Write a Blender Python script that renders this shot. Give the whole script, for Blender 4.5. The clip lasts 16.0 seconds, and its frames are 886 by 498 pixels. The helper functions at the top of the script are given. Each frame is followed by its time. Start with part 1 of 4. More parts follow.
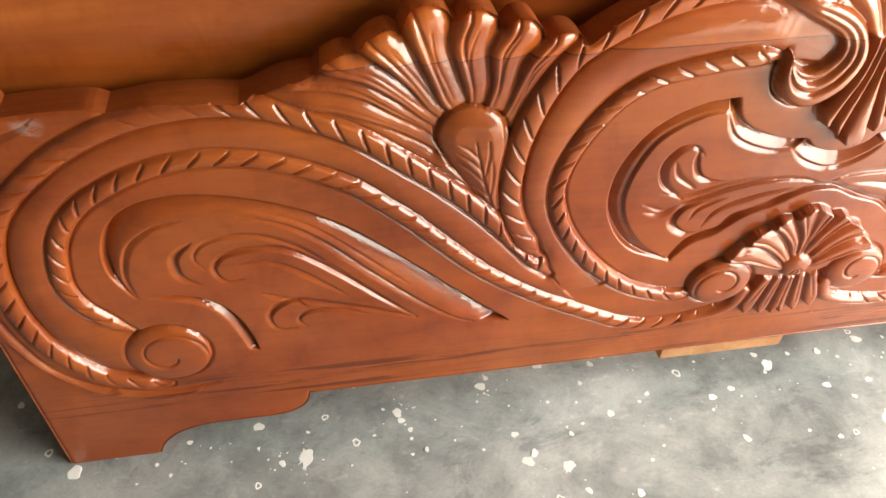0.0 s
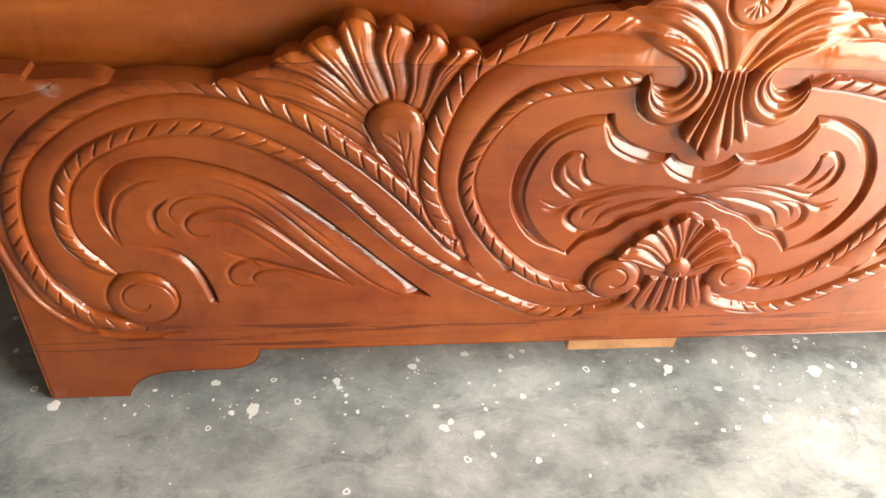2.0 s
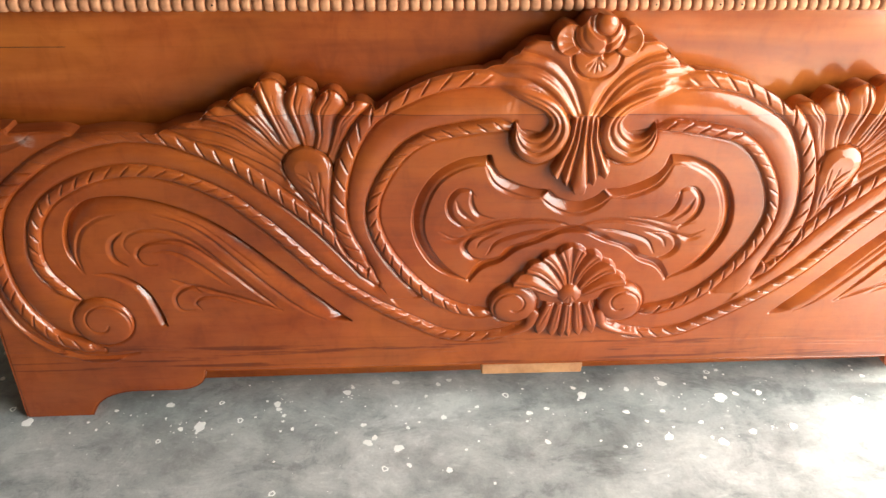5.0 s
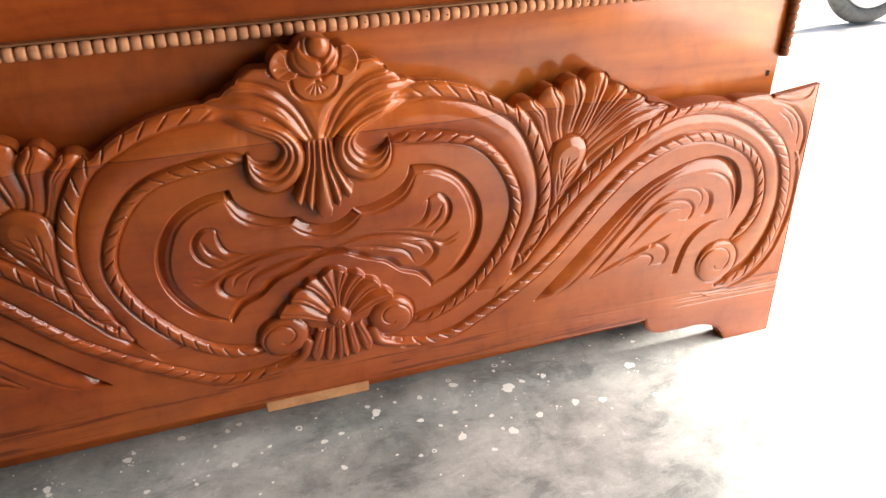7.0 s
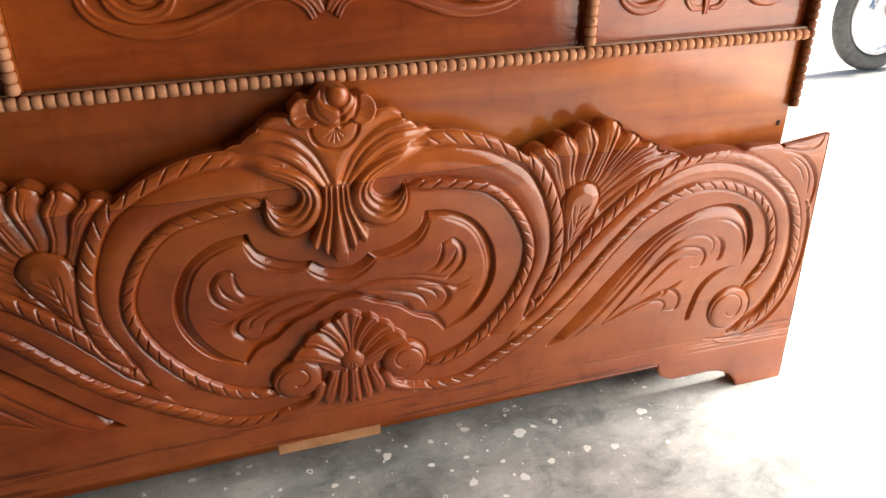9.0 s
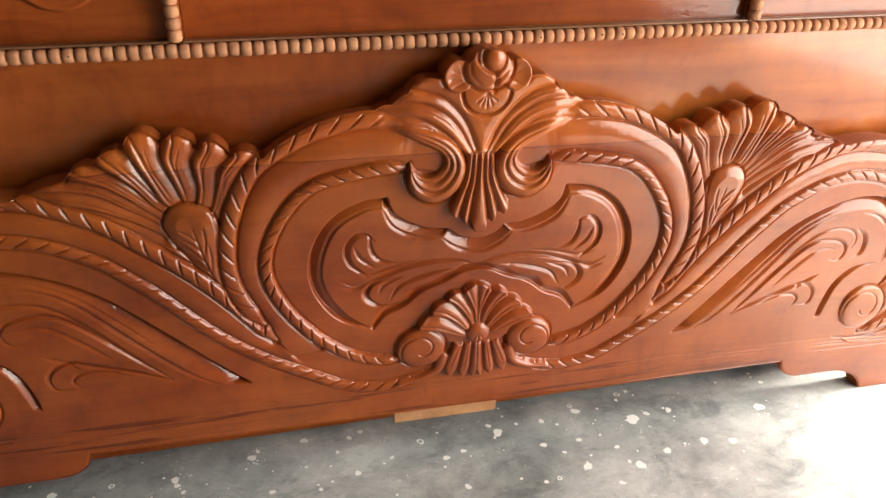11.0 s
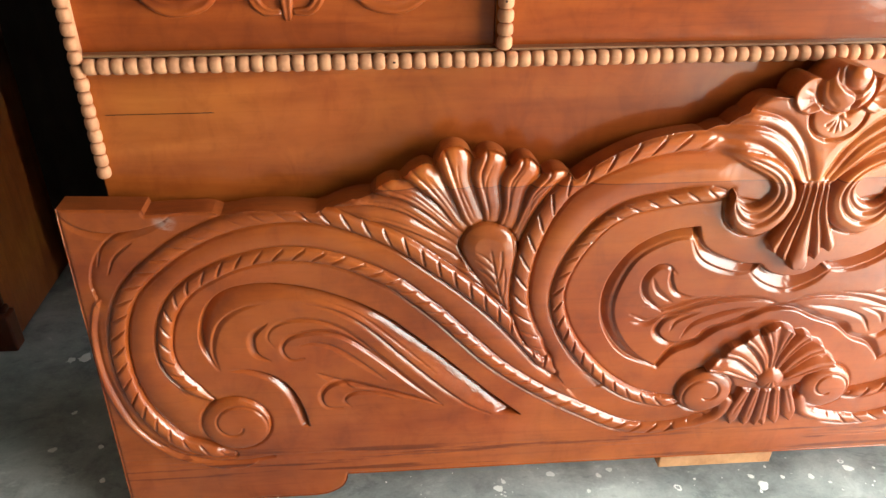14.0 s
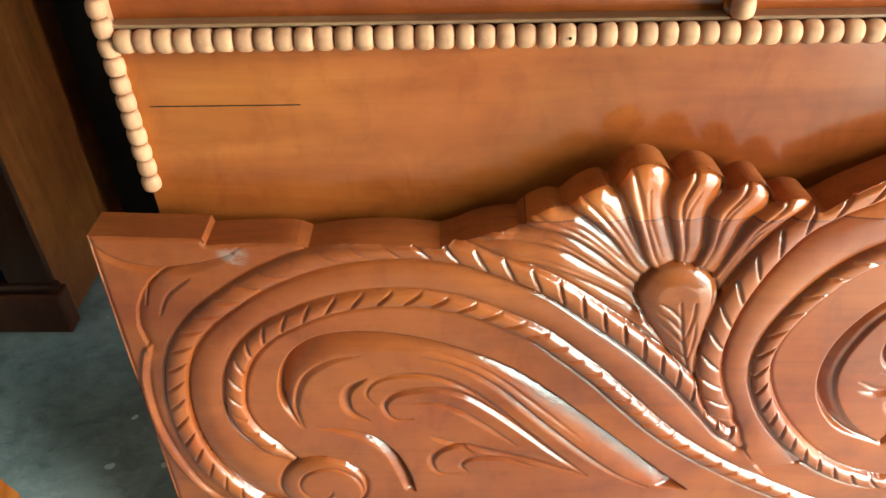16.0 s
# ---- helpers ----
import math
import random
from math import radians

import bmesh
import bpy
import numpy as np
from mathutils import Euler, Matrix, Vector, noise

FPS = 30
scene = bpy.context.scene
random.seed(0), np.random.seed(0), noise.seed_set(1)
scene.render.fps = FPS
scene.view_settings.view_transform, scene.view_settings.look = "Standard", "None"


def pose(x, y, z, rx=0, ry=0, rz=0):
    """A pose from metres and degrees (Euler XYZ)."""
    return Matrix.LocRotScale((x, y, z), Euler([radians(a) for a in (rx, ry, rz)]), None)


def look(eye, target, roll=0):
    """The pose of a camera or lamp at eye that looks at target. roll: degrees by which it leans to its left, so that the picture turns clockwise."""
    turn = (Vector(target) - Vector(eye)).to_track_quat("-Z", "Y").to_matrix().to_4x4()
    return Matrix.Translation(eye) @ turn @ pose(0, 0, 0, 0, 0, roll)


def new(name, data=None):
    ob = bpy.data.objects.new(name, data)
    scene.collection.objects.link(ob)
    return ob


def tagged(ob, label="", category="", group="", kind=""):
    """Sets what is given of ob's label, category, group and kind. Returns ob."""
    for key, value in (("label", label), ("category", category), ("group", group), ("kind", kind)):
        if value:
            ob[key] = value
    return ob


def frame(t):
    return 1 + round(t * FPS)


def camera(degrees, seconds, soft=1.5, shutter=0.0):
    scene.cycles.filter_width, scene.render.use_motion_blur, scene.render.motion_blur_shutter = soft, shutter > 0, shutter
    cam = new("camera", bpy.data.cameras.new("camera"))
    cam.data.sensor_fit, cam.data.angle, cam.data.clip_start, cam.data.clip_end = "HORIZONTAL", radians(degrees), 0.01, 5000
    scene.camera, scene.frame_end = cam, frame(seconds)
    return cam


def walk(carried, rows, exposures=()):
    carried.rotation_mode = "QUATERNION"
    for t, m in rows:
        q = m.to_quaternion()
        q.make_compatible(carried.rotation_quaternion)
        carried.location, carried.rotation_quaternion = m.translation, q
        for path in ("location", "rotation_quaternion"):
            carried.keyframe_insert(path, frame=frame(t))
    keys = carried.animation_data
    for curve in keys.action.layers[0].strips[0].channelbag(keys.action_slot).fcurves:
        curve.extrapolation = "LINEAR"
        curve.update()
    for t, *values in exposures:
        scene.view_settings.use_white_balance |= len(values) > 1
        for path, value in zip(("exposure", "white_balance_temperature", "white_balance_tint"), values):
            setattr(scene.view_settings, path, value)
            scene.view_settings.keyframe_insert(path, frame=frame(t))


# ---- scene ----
cam = camera(61.5, 16.0)
PATH = [
    (0, (0.383, -0.535, 0.912), (0.641, 0.828, -0.529), 2.2),
    (0.5, (0.405, -0.577, 0.924), (0.677, 0.846, -0.455), 3.6),
    (1, (0.43, -0.662, 0.922), (0.691, 0.778, -0.441), 5.8),
    (1.5, (0.453, -0.725, 0.931), (0.68, 0.769, -0.379), 4.7),
    (2, (0.467, -0.766, 0.945), (0.697, 0.749, -0.34), 4.8),
    (2.5, (0.48, -0.8, 0.948), (0.694, 0.795, -0.238), 2.7),
    (3, (0.539, -0.862, 0.945), (0.66, 0.783, -0.185), 2.6),
    (3.2, (0.573, -0.885, 0.949), (0.657, 0.774, -0.166), 2.0),
    (5.3, (0.67, -0.987, 0.963), (0.83, 0.699, -0.102), 1.5),
    (5.5, (0.694, -0.989, 0.965), (0.905, 0.686, -0.108), 1.1),
    (6, (0.736, -0.989, 0.966), (1.096, 0.66, -0.106), 0.7),
    (6.5, (0.765, -0.989, 0.966), (1.247, 0.646, -0.08), 0.3),
    (7, (0.782, -0.989, 0.97), (1.326, 0.637, -0.059), -0.1),
    (7.5, (0.796, -0.992, 0.975), (1.368, 0.636, -0.036), -0.8),
    (8, (0.801, -0.992, 0.977), (1.402, 0.631, -0.026), -0.6),
    (8.5, (0.793, -0.993, 0.98), (1.375, 0.657, 0.01), -0.4),
    (9, (0.771, -0.989, 0.987), (1.311, 0.69, 0.044), 0.2),
    (9.2, (0.758, -0.986, 0.986), (1.277, 0.709, 0.06), 0.7),
    (11.3, (0.617, -0.92, 0.951), (0.983, 0.765, -0.062), 2.0),
    (11.5, (0.598, -0.917, 0.945), (0.928, 0.772, -0.074), 2.0),
    (12, (0.554, -0.893, 0.945), (0.858, 0.798, -0.078), 1.6),
    (12.5, (0.505, -0.862, 0.95), (0.813, 0.823, -0.081), 1.5),
    (13, (0.454, -0.837, 0.946), (0.748, 0.849, -0.09), 1.4),
    (13.5, (0.411, -0.808, 0.952), (0.647, 0.895, -0.071), 0.7),
    (14, (0.385, -0.773, 0.952), (0.539, 0.934, -0.08), 1.0),
    (14.5, (0.348, -0.704, 0.941), (0.432, 0.979, -0.136), 1.6),
    (15, (0.327, -0.604, 0.946), (0.338, 1.056, -0.168), -0.0),
    (15.5, (0.317, -0.518, 0.931), (0.287, 1.077, -0.275), -0.8),
    (16, (0.311, -0.467, 0.92), (0.289, 1.097, -0.326), -0.6),
]
walk(cam, [(t, look(eye, target, roll)) for t, eye, target, roll in PATH],
     exposures=[(0, 2.95, 7050, 2), (1.5, 3.0, 7100, 2), (3, 2.9, 7000, 3), (5.5, 2.7, 6650, 2), (7, 2.05, 7000, 10), (7.7, 1.8, 7000, 10), (9, 1.68, 7000, 10), (11.5, 2.33, 7050, 6), (12.2, 2.53, 7050, 5), (13, 2.64, 7120, 4), (14, 3.1, 6450, -4), (15, 3.4, 5950, -10), (15.5, 3.4, 5680, -16), (16, 3.54, 5500, -26)])

# ---- light ----
world = bpy.data.worlds.new("world")
scene.world = world
world.use_nodes = True
SUN_EL, SUN_AZ = radians(58), radians(80)
wn = world.node_tree.nodes
sky = wn.new("ShaderNodeTexSky")
sky.sky_type, sky.sun_disc = "NISHITA", False
sky.sun_elevation, sky.sun_rotation = SUN_EL, SUN_AZ
sky.air_density, sky.dust_density = 1.0, 2.5
wn["Background"].inputs["Strength"].default_value = 0.08
world.node_tree.links.new(sky.outputs[0], wn["Background"].inputs["Color"])

sun_data = bpy.data.lights.new("sun", "SUN")
sun_data.energy, sun_data.angle, sun_data.color = 5.0, radians(12), (1.0, 0.96, 0.9)
sun = new("sun", sun_data)
sun.matrix_world = look((6, 3, 6), (6 - math.sin(SUN_AZ), 3 - math.cos(SUN_AZ), 6 - math.tan(SUN_EL)))


def opening_light(name, eye, target, w, h, power, tint):
    data = bpy.data.lights.new(name, "AREA")
    data.shape, data.size, data.size_y, data.energy, data.color = "RECTANGLE", w, h, power, tint
    ob = new(name, data)
    ob.matrix_world = look(eye, target)
    return ob


opening_light("doorway_light", (2.4, -1.02, 0.95), (0.7, -0.8, 0.68), 2.0, 1.35, 15.3, (1.0, 0.97, 0.93))


# ---- materials ----
def material(name):
    m = bpy.data.materials.new(name)
    m.use_nodes = True
    nt = m.node_tree
    return m, nt, nt.nodes["Principled BSDF"]


def coords(nt, scale, turn=(0, 0, 0)):
    tc = nt.nodes.new("ShaderNodeTexCoord")
    mp = nt.nodes.new("ShaderNodeMapping")
    mp.inputs["Scale"].default_value = scale
    mp.inputs["Rotation"].default_value = turn
    nt.links.new(tc.outputs["Object"], mp.inputs["Vector"])
    return mp.outputs["Vector"]


def tex_noise(nt, vec, scale, detail=4.0, rough=0.55, distort=0.0):
    n = nt.nodes.new("ShaderNodeTexNoise")
    n.inputs["Scale"].default_value, n.inputs["Detail"].default_value = scale, detail
    n.inputs["Roughness"].default_value, n.inputs["Distortion"].default_value = rough, distort
    nt.links.new(vec, n.inputs["Vector"])
    return n.outputs["Fac"]


def ramp(nt, fac, stops):
    r = nt.nodes.new("ShaderNodeValToRGB")
    while len(r.color_ramp.elements) < len(stops):
        r.color_ramp.elements.new(0.5)
    for e, (p, c) in zip(r.color_ramp.elements, stops):
        e.position, e.color = p, (*c, 1)
    nt.links.new(fac, r.inputs["Fac"])
    return r.outputs["Color"]


def mix(nt, a, b, fac, mode="MIX"):
    m = nt.nodes.new("ShaderNodeMix")
    m.data_type, m.blend_type = "RGBA", mode
    for sock, v in ((m.inputs[6], a), (m.inputs[7], b), (m.inputs[0], fac)):
        if isinstance(v, (int, float)):
            sock.default_value = v
        elif isinstance(v, tuple):
            sock.default_value = (*v, 1)
        else:
            nt.links.new(v, sock)
    return m.outputs[2]


def bump(nt, bsdf, height, strength, dist=0.001):
    b = nt.nodes.new("ShaderNodeBump")
    b.inputs["Strength"].default_value, b.inputs["Distance"].default_value = strength, dist
    nt.links.new(height, b.inputs["Height"])
    nt.links.new(b.outputs["Normal"], bsdf.inputs["Normal"])


def wood(name, dark, mid, light, grain=(1, 10, 10), rough=0.3, coat=0.6, joint=None, fig=1.0, gloss=0.07, wax=(), peel_depth=0.3, peel_size=70, sheen=0.12):
    """Varnished wood with its grain along the short axis of the scale."""
    m, nt, b = material(name)
    v = coords(nt, grain)
    broad = tex_noise(nt, v, 2.2, 3, 0.5, 1.2)
    fine = tex_noise(nt, v, 26, 5, 0.65, 0.6)
    blotch = tex_noise(nt, coords(nt, (1, 1, 1)), 3.1, 3)
    col = ramp(nt, broad, [(0.25, dark), (0.5, mid), (0.78, light)])
    streak = ramp(nt, fine, [(0.3, (0.72, 0.68, 0.64)), (0.55, (1, 1, 1)), (0.8, (1.08, 1.07, 1.05))])
    col = mix(nt, col, streak, 0.55 * fig, "MULTIPLY")
    col = mix(nt, col, ramp(nt, blotch, [(0.3, (0.7, 0.66, 0.62)), (0.7, (1.14, 1.14, 1.14))]), 0.8, "MULTIPLY")
    # the timber drifts between red-brown and orange, and is smudged by the stain
    drift = tex_noise(nt, coords(nt, (1, 1, 2.2)), 2.6, 2, 0.5, 0.6)
    col = mix(nt, col, ramp(nt, drift, [(0.32, (0.84, 0.7, 0.72)), (0.5, (1, 1, 1)), (0.68, (1.1, 1.24, 1.08))]), 0.85, "MULTIPLY")
    smudge = tex_noise(nt, coords(nt, (1.6, 1, 1), (0, 0.35, 0)), 17, 5, 0.62, 0.8)
    col = mix(nt, col, ramp(nt, smudge, [(0.34, (0.78, 0.72, 0.7)), (0.5, (1, 1, 1)), (0.66, (1.08, 1.12, 1.1))]), 0.6, "MULTIPLY")
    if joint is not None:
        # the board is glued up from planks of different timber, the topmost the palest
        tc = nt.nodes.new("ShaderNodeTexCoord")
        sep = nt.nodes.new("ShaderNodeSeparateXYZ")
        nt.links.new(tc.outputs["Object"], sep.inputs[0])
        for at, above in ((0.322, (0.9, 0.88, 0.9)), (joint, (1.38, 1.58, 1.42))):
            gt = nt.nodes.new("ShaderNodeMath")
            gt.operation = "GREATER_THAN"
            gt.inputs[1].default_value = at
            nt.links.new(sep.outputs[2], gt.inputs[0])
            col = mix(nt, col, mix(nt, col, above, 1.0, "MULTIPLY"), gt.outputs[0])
        # dark grain strokes in the timber of the bottom rail
        stroke = ramp(nt, tex_noise(nt, coords(nt, (0.9, 20, 20)), 5.0, 4, 0.6, 0.3), [(0.55, (1, 1, 1)), (0.62, (0.5, 0.42, 0.38))])
        rail = ramp(nt, sep.outputs[2], [(0.088, (0, 0, 0)), (0.1, (1, 1, 1)), (0.138, (1, 1, 1)), (0.15, (0, 0, 0))])
        col = mix(nt, col, mix(nt, col, stroke, 1.0, "MULTIPLY"), rail)
        seam = nt.nodes.new("ShaderNodeMath")
        seam.operation = "COMPARE"
        seam.inputs[1].default_value, seam.inputs[2].default_value = joint, 0.0007
        nt.links.new(sep.outputs[2], seam.inputs[0])
        col = mix(nt, col, mix(nt, col, (0.45, 0.4, 0.4), 1.0, "MULTIPLY"), seam.outputs[0])
    lines = tex_noise(nt, coords(nt, (grain[0] * 0.8, grain[1] * 5, grain[2] * 5)), 3.3, 3, 0.6, 0.8)
    col = mix(nt, col, ramp(nt, lines, [(0.3, (0.62, 0.56, 0.52)), (0.42, (1, 1, 1)), (0.8, (1.05, 1.05, 1.03))]), 0.5 * fig, "MULTIPLY")
    for spot, reach in wax:
        # a rubbed patch of whitish wax
        tc = nt.nodes.new("ShaderNodeTexCoord")
        away = nt.nodes.new("ShaderNodeVectorMath")
        away.operation = "DISTANCE"
        away.inputs[1].default_value = spot
        nt.links.new(tc.outputs["Object"], away.inputs[0])
        rub = mix(nt, ramp(nt, away.outputs["Value"], [(0.0, (0.5, 0.5, 0.5)), (reach, (0, 0, 0))]), ramp(nt, tex_noise(nt, coords(nt, (1, 1, 2.5), (0, 0.5, 0)), 34, 4, 0.6), [(0.46, (0, 0, 0)), (0.6, (1, 1, 1))]), 1.0, "MULTIPLY")
        col = mix(nt, col, (0.62, 0.56, 0.52), rub)
    nt.links.new(col, b.inputs["Base Color"])
    smear = tex_noise(nt, coords(nt, (1, 1, 1)), 14, 4)
    rr = nt.nodes.new("ShaderNodeMapRange")
    rr.inputs["To Min"].default_value, rr.inputs["To Max"].default_value = rough - 0.07, rough + 0.1
    nt.links.new(smear, rr.inputs["Value"])
    nt.links.new(rr.outputs[0], b.inputs["Roughness"])
    b.inputs["Coat Weight"].default_value, b.inputs["Coat Roughness"].default_value = coat, gloss
    b.inputs["Specular IOR Level"].default_value, b.inputs["Coat IOR"].default_value = sheen, 1.55
    bump(nt, b, fine, 0.14, 0.0006)
    # brushed varnish: the clear coat is a little uneven
    peel = nt.nodes.new("ShaderNodeBump")
    peel.inputs["Strength"].default_value, peel.inputs["Distance"].default_value = peel_depth, 0.0008
    nt.links.new(tex_noise(nt, coords(nt, (1, 1.6, 1.6)), peel_size, 3, 0.55), peel.inputs["Height"])
    nt.links.new(peel.outputs["Normal"], b.inputs["Coat Normal"])
    return m


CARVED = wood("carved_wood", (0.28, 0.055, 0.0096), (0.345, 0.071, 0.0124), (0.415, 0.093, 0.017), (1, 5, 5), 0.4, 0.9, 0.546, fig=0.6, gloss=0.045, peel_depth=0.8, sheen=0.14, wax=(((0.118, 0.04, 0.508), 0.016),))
SAWN = wood("sawn_edge_wood", (0.24, 0.05, 0.012), (0.33, 0.078, 0.018), (0.42, 0.11, 0.028), (1, 7, 7), 0.5, 0.25, 0.546, gloss=0.3)
PANEL = wood("panel_wood", (0.245, 0.049, 0.0085), (0.365, 0.0865, 0.0155), (0.465, 0.127, 0.0245), (1, 6, 7), 0.4, 0.75, fig=0.4, gloss=0.13, peel_depth=0.6, peel_size=11, sheen=0.1)
UPPER = wood("upper_panel_wood", (0.2, 0.036, 0.007), (0.3, 0.062, 0.011), (0.38, 0.088, 0.017), (1, 6, 7), 0.34, 0.6, fig=0.6)
PALE = wood("raw_wood", (0.47, 0.21, 0.108), (0.57, 0.275, 0.152), (0.64, 0.33, 0.19), (3, 3, 3), 0.55, 0.0)
STAINED = wood("stained_bead_wood", (0.15, 0.05, 0.022), (0.22, 0.08, 0.035), (0.28, 0.11, 0.05), (3, 3, 3), 0.5, 0.1)
LEDGE = wood("ledge_wood", (0.16, 0.07, 0.035), (0.25, 0.12, 0.062), (0.34, 0.18, 0.1), (1, 8, 8), 0.3, 0.5, gloss=0.12)
CABINET = wood("cabinet_wood", (0.25, 0.062, 0.017), (0.38, 0.1, 0.026), (0.47, 0.135, 0.037), (9, 9, 1), 0.35, 0.4)
PLINTH = wood("plinth_wood", (0.1, 0.026, 0.012), (0.14, 0.038, 0.017), (0.18, 0.052, 0.022), (9, 9, 1), 0.35, 0.4)
DARKWOOD = wood("dark_wood", (0.05, 0.016, 0.008), (0.08, 0.024, 0.011), (0.11, 0.035, 0.016), (9, 9, 1), 0.35, 0.4)
# near-black for unlit depth, holes and splits: the shade is in the colour
UNLIT_BLACK = wood("unlit_black", (0.010, 0.008, 0.007), (0.016, 0.012, 0.01), (0.024, 0.018, 0.015), (9, 9, 1), 0.75, 0.0)


def plain(name, colour, rough=0.6, metal=0.0, var=0.15, scale=20):
    m, nt, b = material(name)
    f = tex_noise(nt, coords(nt, (1, 1, 1)), scale, 5, 0.6)
    lo, hi = tuple(c * (1 - var) for c in colour), tuple(min(1, c * (1 + var)) for c in colour)
    nt.links.new(ramp(nt, f, [(0.3, lo), (0.7, hi)]), b.inputs["Base Color"])
    b.inputs["Roughness"].default_value, b.inputs["Metallic"].default_value = rough, metal
    bump(nt, b, f, 0.15, 0.001)
    return m


def concrete():
    m, nt, b = material("concrete")
    v = coords(nt, (1, 1, 1))
    big = tex_noise(nt, v, 2.3, 5, 0.6, 0.5)
    mid = tex_noise(nt, v, 11, 6, 0.65)
    grit = tex_noise(nt, v, 220, 3, 0.7)
    col = ramp(nt, big, [(0.3, (0.22, 0.236, 0.232)), (0.5, (0.4, 0.413, 0.405)), (0.7, (0.55, 0.555, 0.545))])
    col = mix(nt, col, ramp(nt, mid, [(0.36, (0.58, 0.59, 0.59)), (0.52, (1, 1, 1)), (0.75, (1.18, 1.17, 1.14))]), 0.75, "MULTIPLY")
    stain = tex_noise(nt, coords(nt, (1, 1.4, 1)), 7.5, 8, 0.72, 0.6)
    col = mix(nt, col, ramp(nt, stain, [(0.38, (0.5, 0.52, 0.53)), (0.45, (0.88, 0.89, 0.89)), (0.53, (1, 1, 1)), (0.6, (1.22, 1.22, 1.2))]), 0.72, "MULTIPLY")
    scuff = tex_noise(nt, coords(nt, (1, 2.2, 1), (0, 0, 0.5)), 34, 5, 0.6, 0.4)
    col = mix(nt, col, ramp(nt, scuff, [(0.3, (0.72, 0.73, 0.74)), (0.4, (1, 1, 1)), (0.6, (1, 1, 1)), (0.7, (1.35, 1.35, 1.33))]), 0.7, "MULTIPLY")
    col = mix(nt, col, ramp(nt, grit, [(0.35, (0.85, 0.85, 0.85)), (0.65, (1.08, 1.08, 1.08))]), 0.5, "MULTIPLY")
    nt.links.new(col, b.inputs["Base Color"])
    nt.links.new(ramp(nt, mid, [(0.3, (0.32, 0.32, 0.32)), (0.7, (0.6, 0.6, 0.6))]), b.inputs["Roughness"])
    bump(nt, b, mid, 0.12, 0.004)
    return m


CONCRETE = concrete()
PAINT = plain("spilt_paint", (0.93, 0.92, 0.89), 0.4, 0, 0.05, 60)
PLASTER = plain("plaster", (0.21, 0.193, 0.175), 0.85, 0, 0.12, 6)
RUBBER = plain("rubber", (0.1, 0.1, 0.1), 0.75, 0, 0.3, 40)
STEEL = plain("steel", (0.6, 0.6, 0.6), 0.3, 1.0, 0.1, 30)
# outdoor floor colour, lightened to add to the sun's brightness and bounce
PALED_FLOOR = plain("paled_floor", (0.5, 0.49, 0.46), 0.8, 0, 0.12, 5)
DIRT = plain("earth", (0.42, 0.38, 0.33), 0.95, 0, 0.25, 3)


# ---- mesh helpers ----
def part(name, data, mat, parent=None, label="", smooth=False):
    """One mesh object from a bmesh or a mesh, under its thing."""
    if isinstance(data, bmesh.types.BMesh):
        me = bpy.data.meshes.new(name)
        data.to_mesh(me)
        data.free()
    else:
        me = data
    if not me.materials:
        me.materials.append(mat)
    if smooth:
        me.shade_smooth()
    ob = new(name, me)
    if parent is not None:
        ob.parent = parent
    if label:
        ob["label"] = label
    return ob


def box(x0, x1, y0, y1, z0, z1, bevel=0.0, seg=2):
    bm = bmesh.new()
    bmesh.ops.create_cube(bm, size=1, matrix=Matrix.Translation(((x0 + x1) / 2, (y0 + y1) / 2, (z0 + z1) / 2)) @ Matrix.Diagonal((x1 - x0, y1 - y0, z1 - z0, 1)))
    if bevel:
        bmesh.ops.bevel(bm, geom=bm.edges[:], offset=bevel, segments=seg, affect="EDGES", profile=0.5)
    return bm


def thing(name, label, category, kind="", at=(0, 0, 0), group=""):
    ob = new(name)
    ob.location = at
    return tagged(ob, label, category, group, kind)


def mesh_of(name, verts, faces):
    me = bpy.data.meshes.new(name)
    me.from_pydata(verts, [], faces)
    me.update()
    return me


# ---- the carved footboard, worked out in millimetres from its middle line ----
MID, FACE, THICK, LEAN_BACK = 0.934, 0.006, 0.036, 0.07
STEP = 1.2
NX, NZ = 772, 595
GX, GZ = np.meshgrid(np.linspace(-927, 0, NX + 1), np.linspace(0, 714, NZ + 1))
GX, GZ = GX.astype(np.float32), GZ.astype(np.float32)


def spline(points, closed=False, every=5.0):
    """A smooth line through design points given as (outward from the middle, up)."""
    p = np.array([(-a, z) for a, z in points], float)
    q = np.vstack([p[-1], p, p[0], p[1]]) if closed else np.vstack([2 * p[0] - p[1], p, 2 * p[-1] - p[-2]])
    out = []
    for i in range(1, len(q) - 2):
        a, b, c, d = q[i - 1 : i + 3]
        n = max(2, int(np.linalg.norm(c - b) / every))
        for t in np.arange(n) / n:
            out.append(0.5 * (2 * b + (c - a) * t + (2 * a - 5 * b + 4 * c - d) * t * t + (3 * b - a - 3 * c + d) * t**3))
    out.append(q[-2])
    return np.array(out)


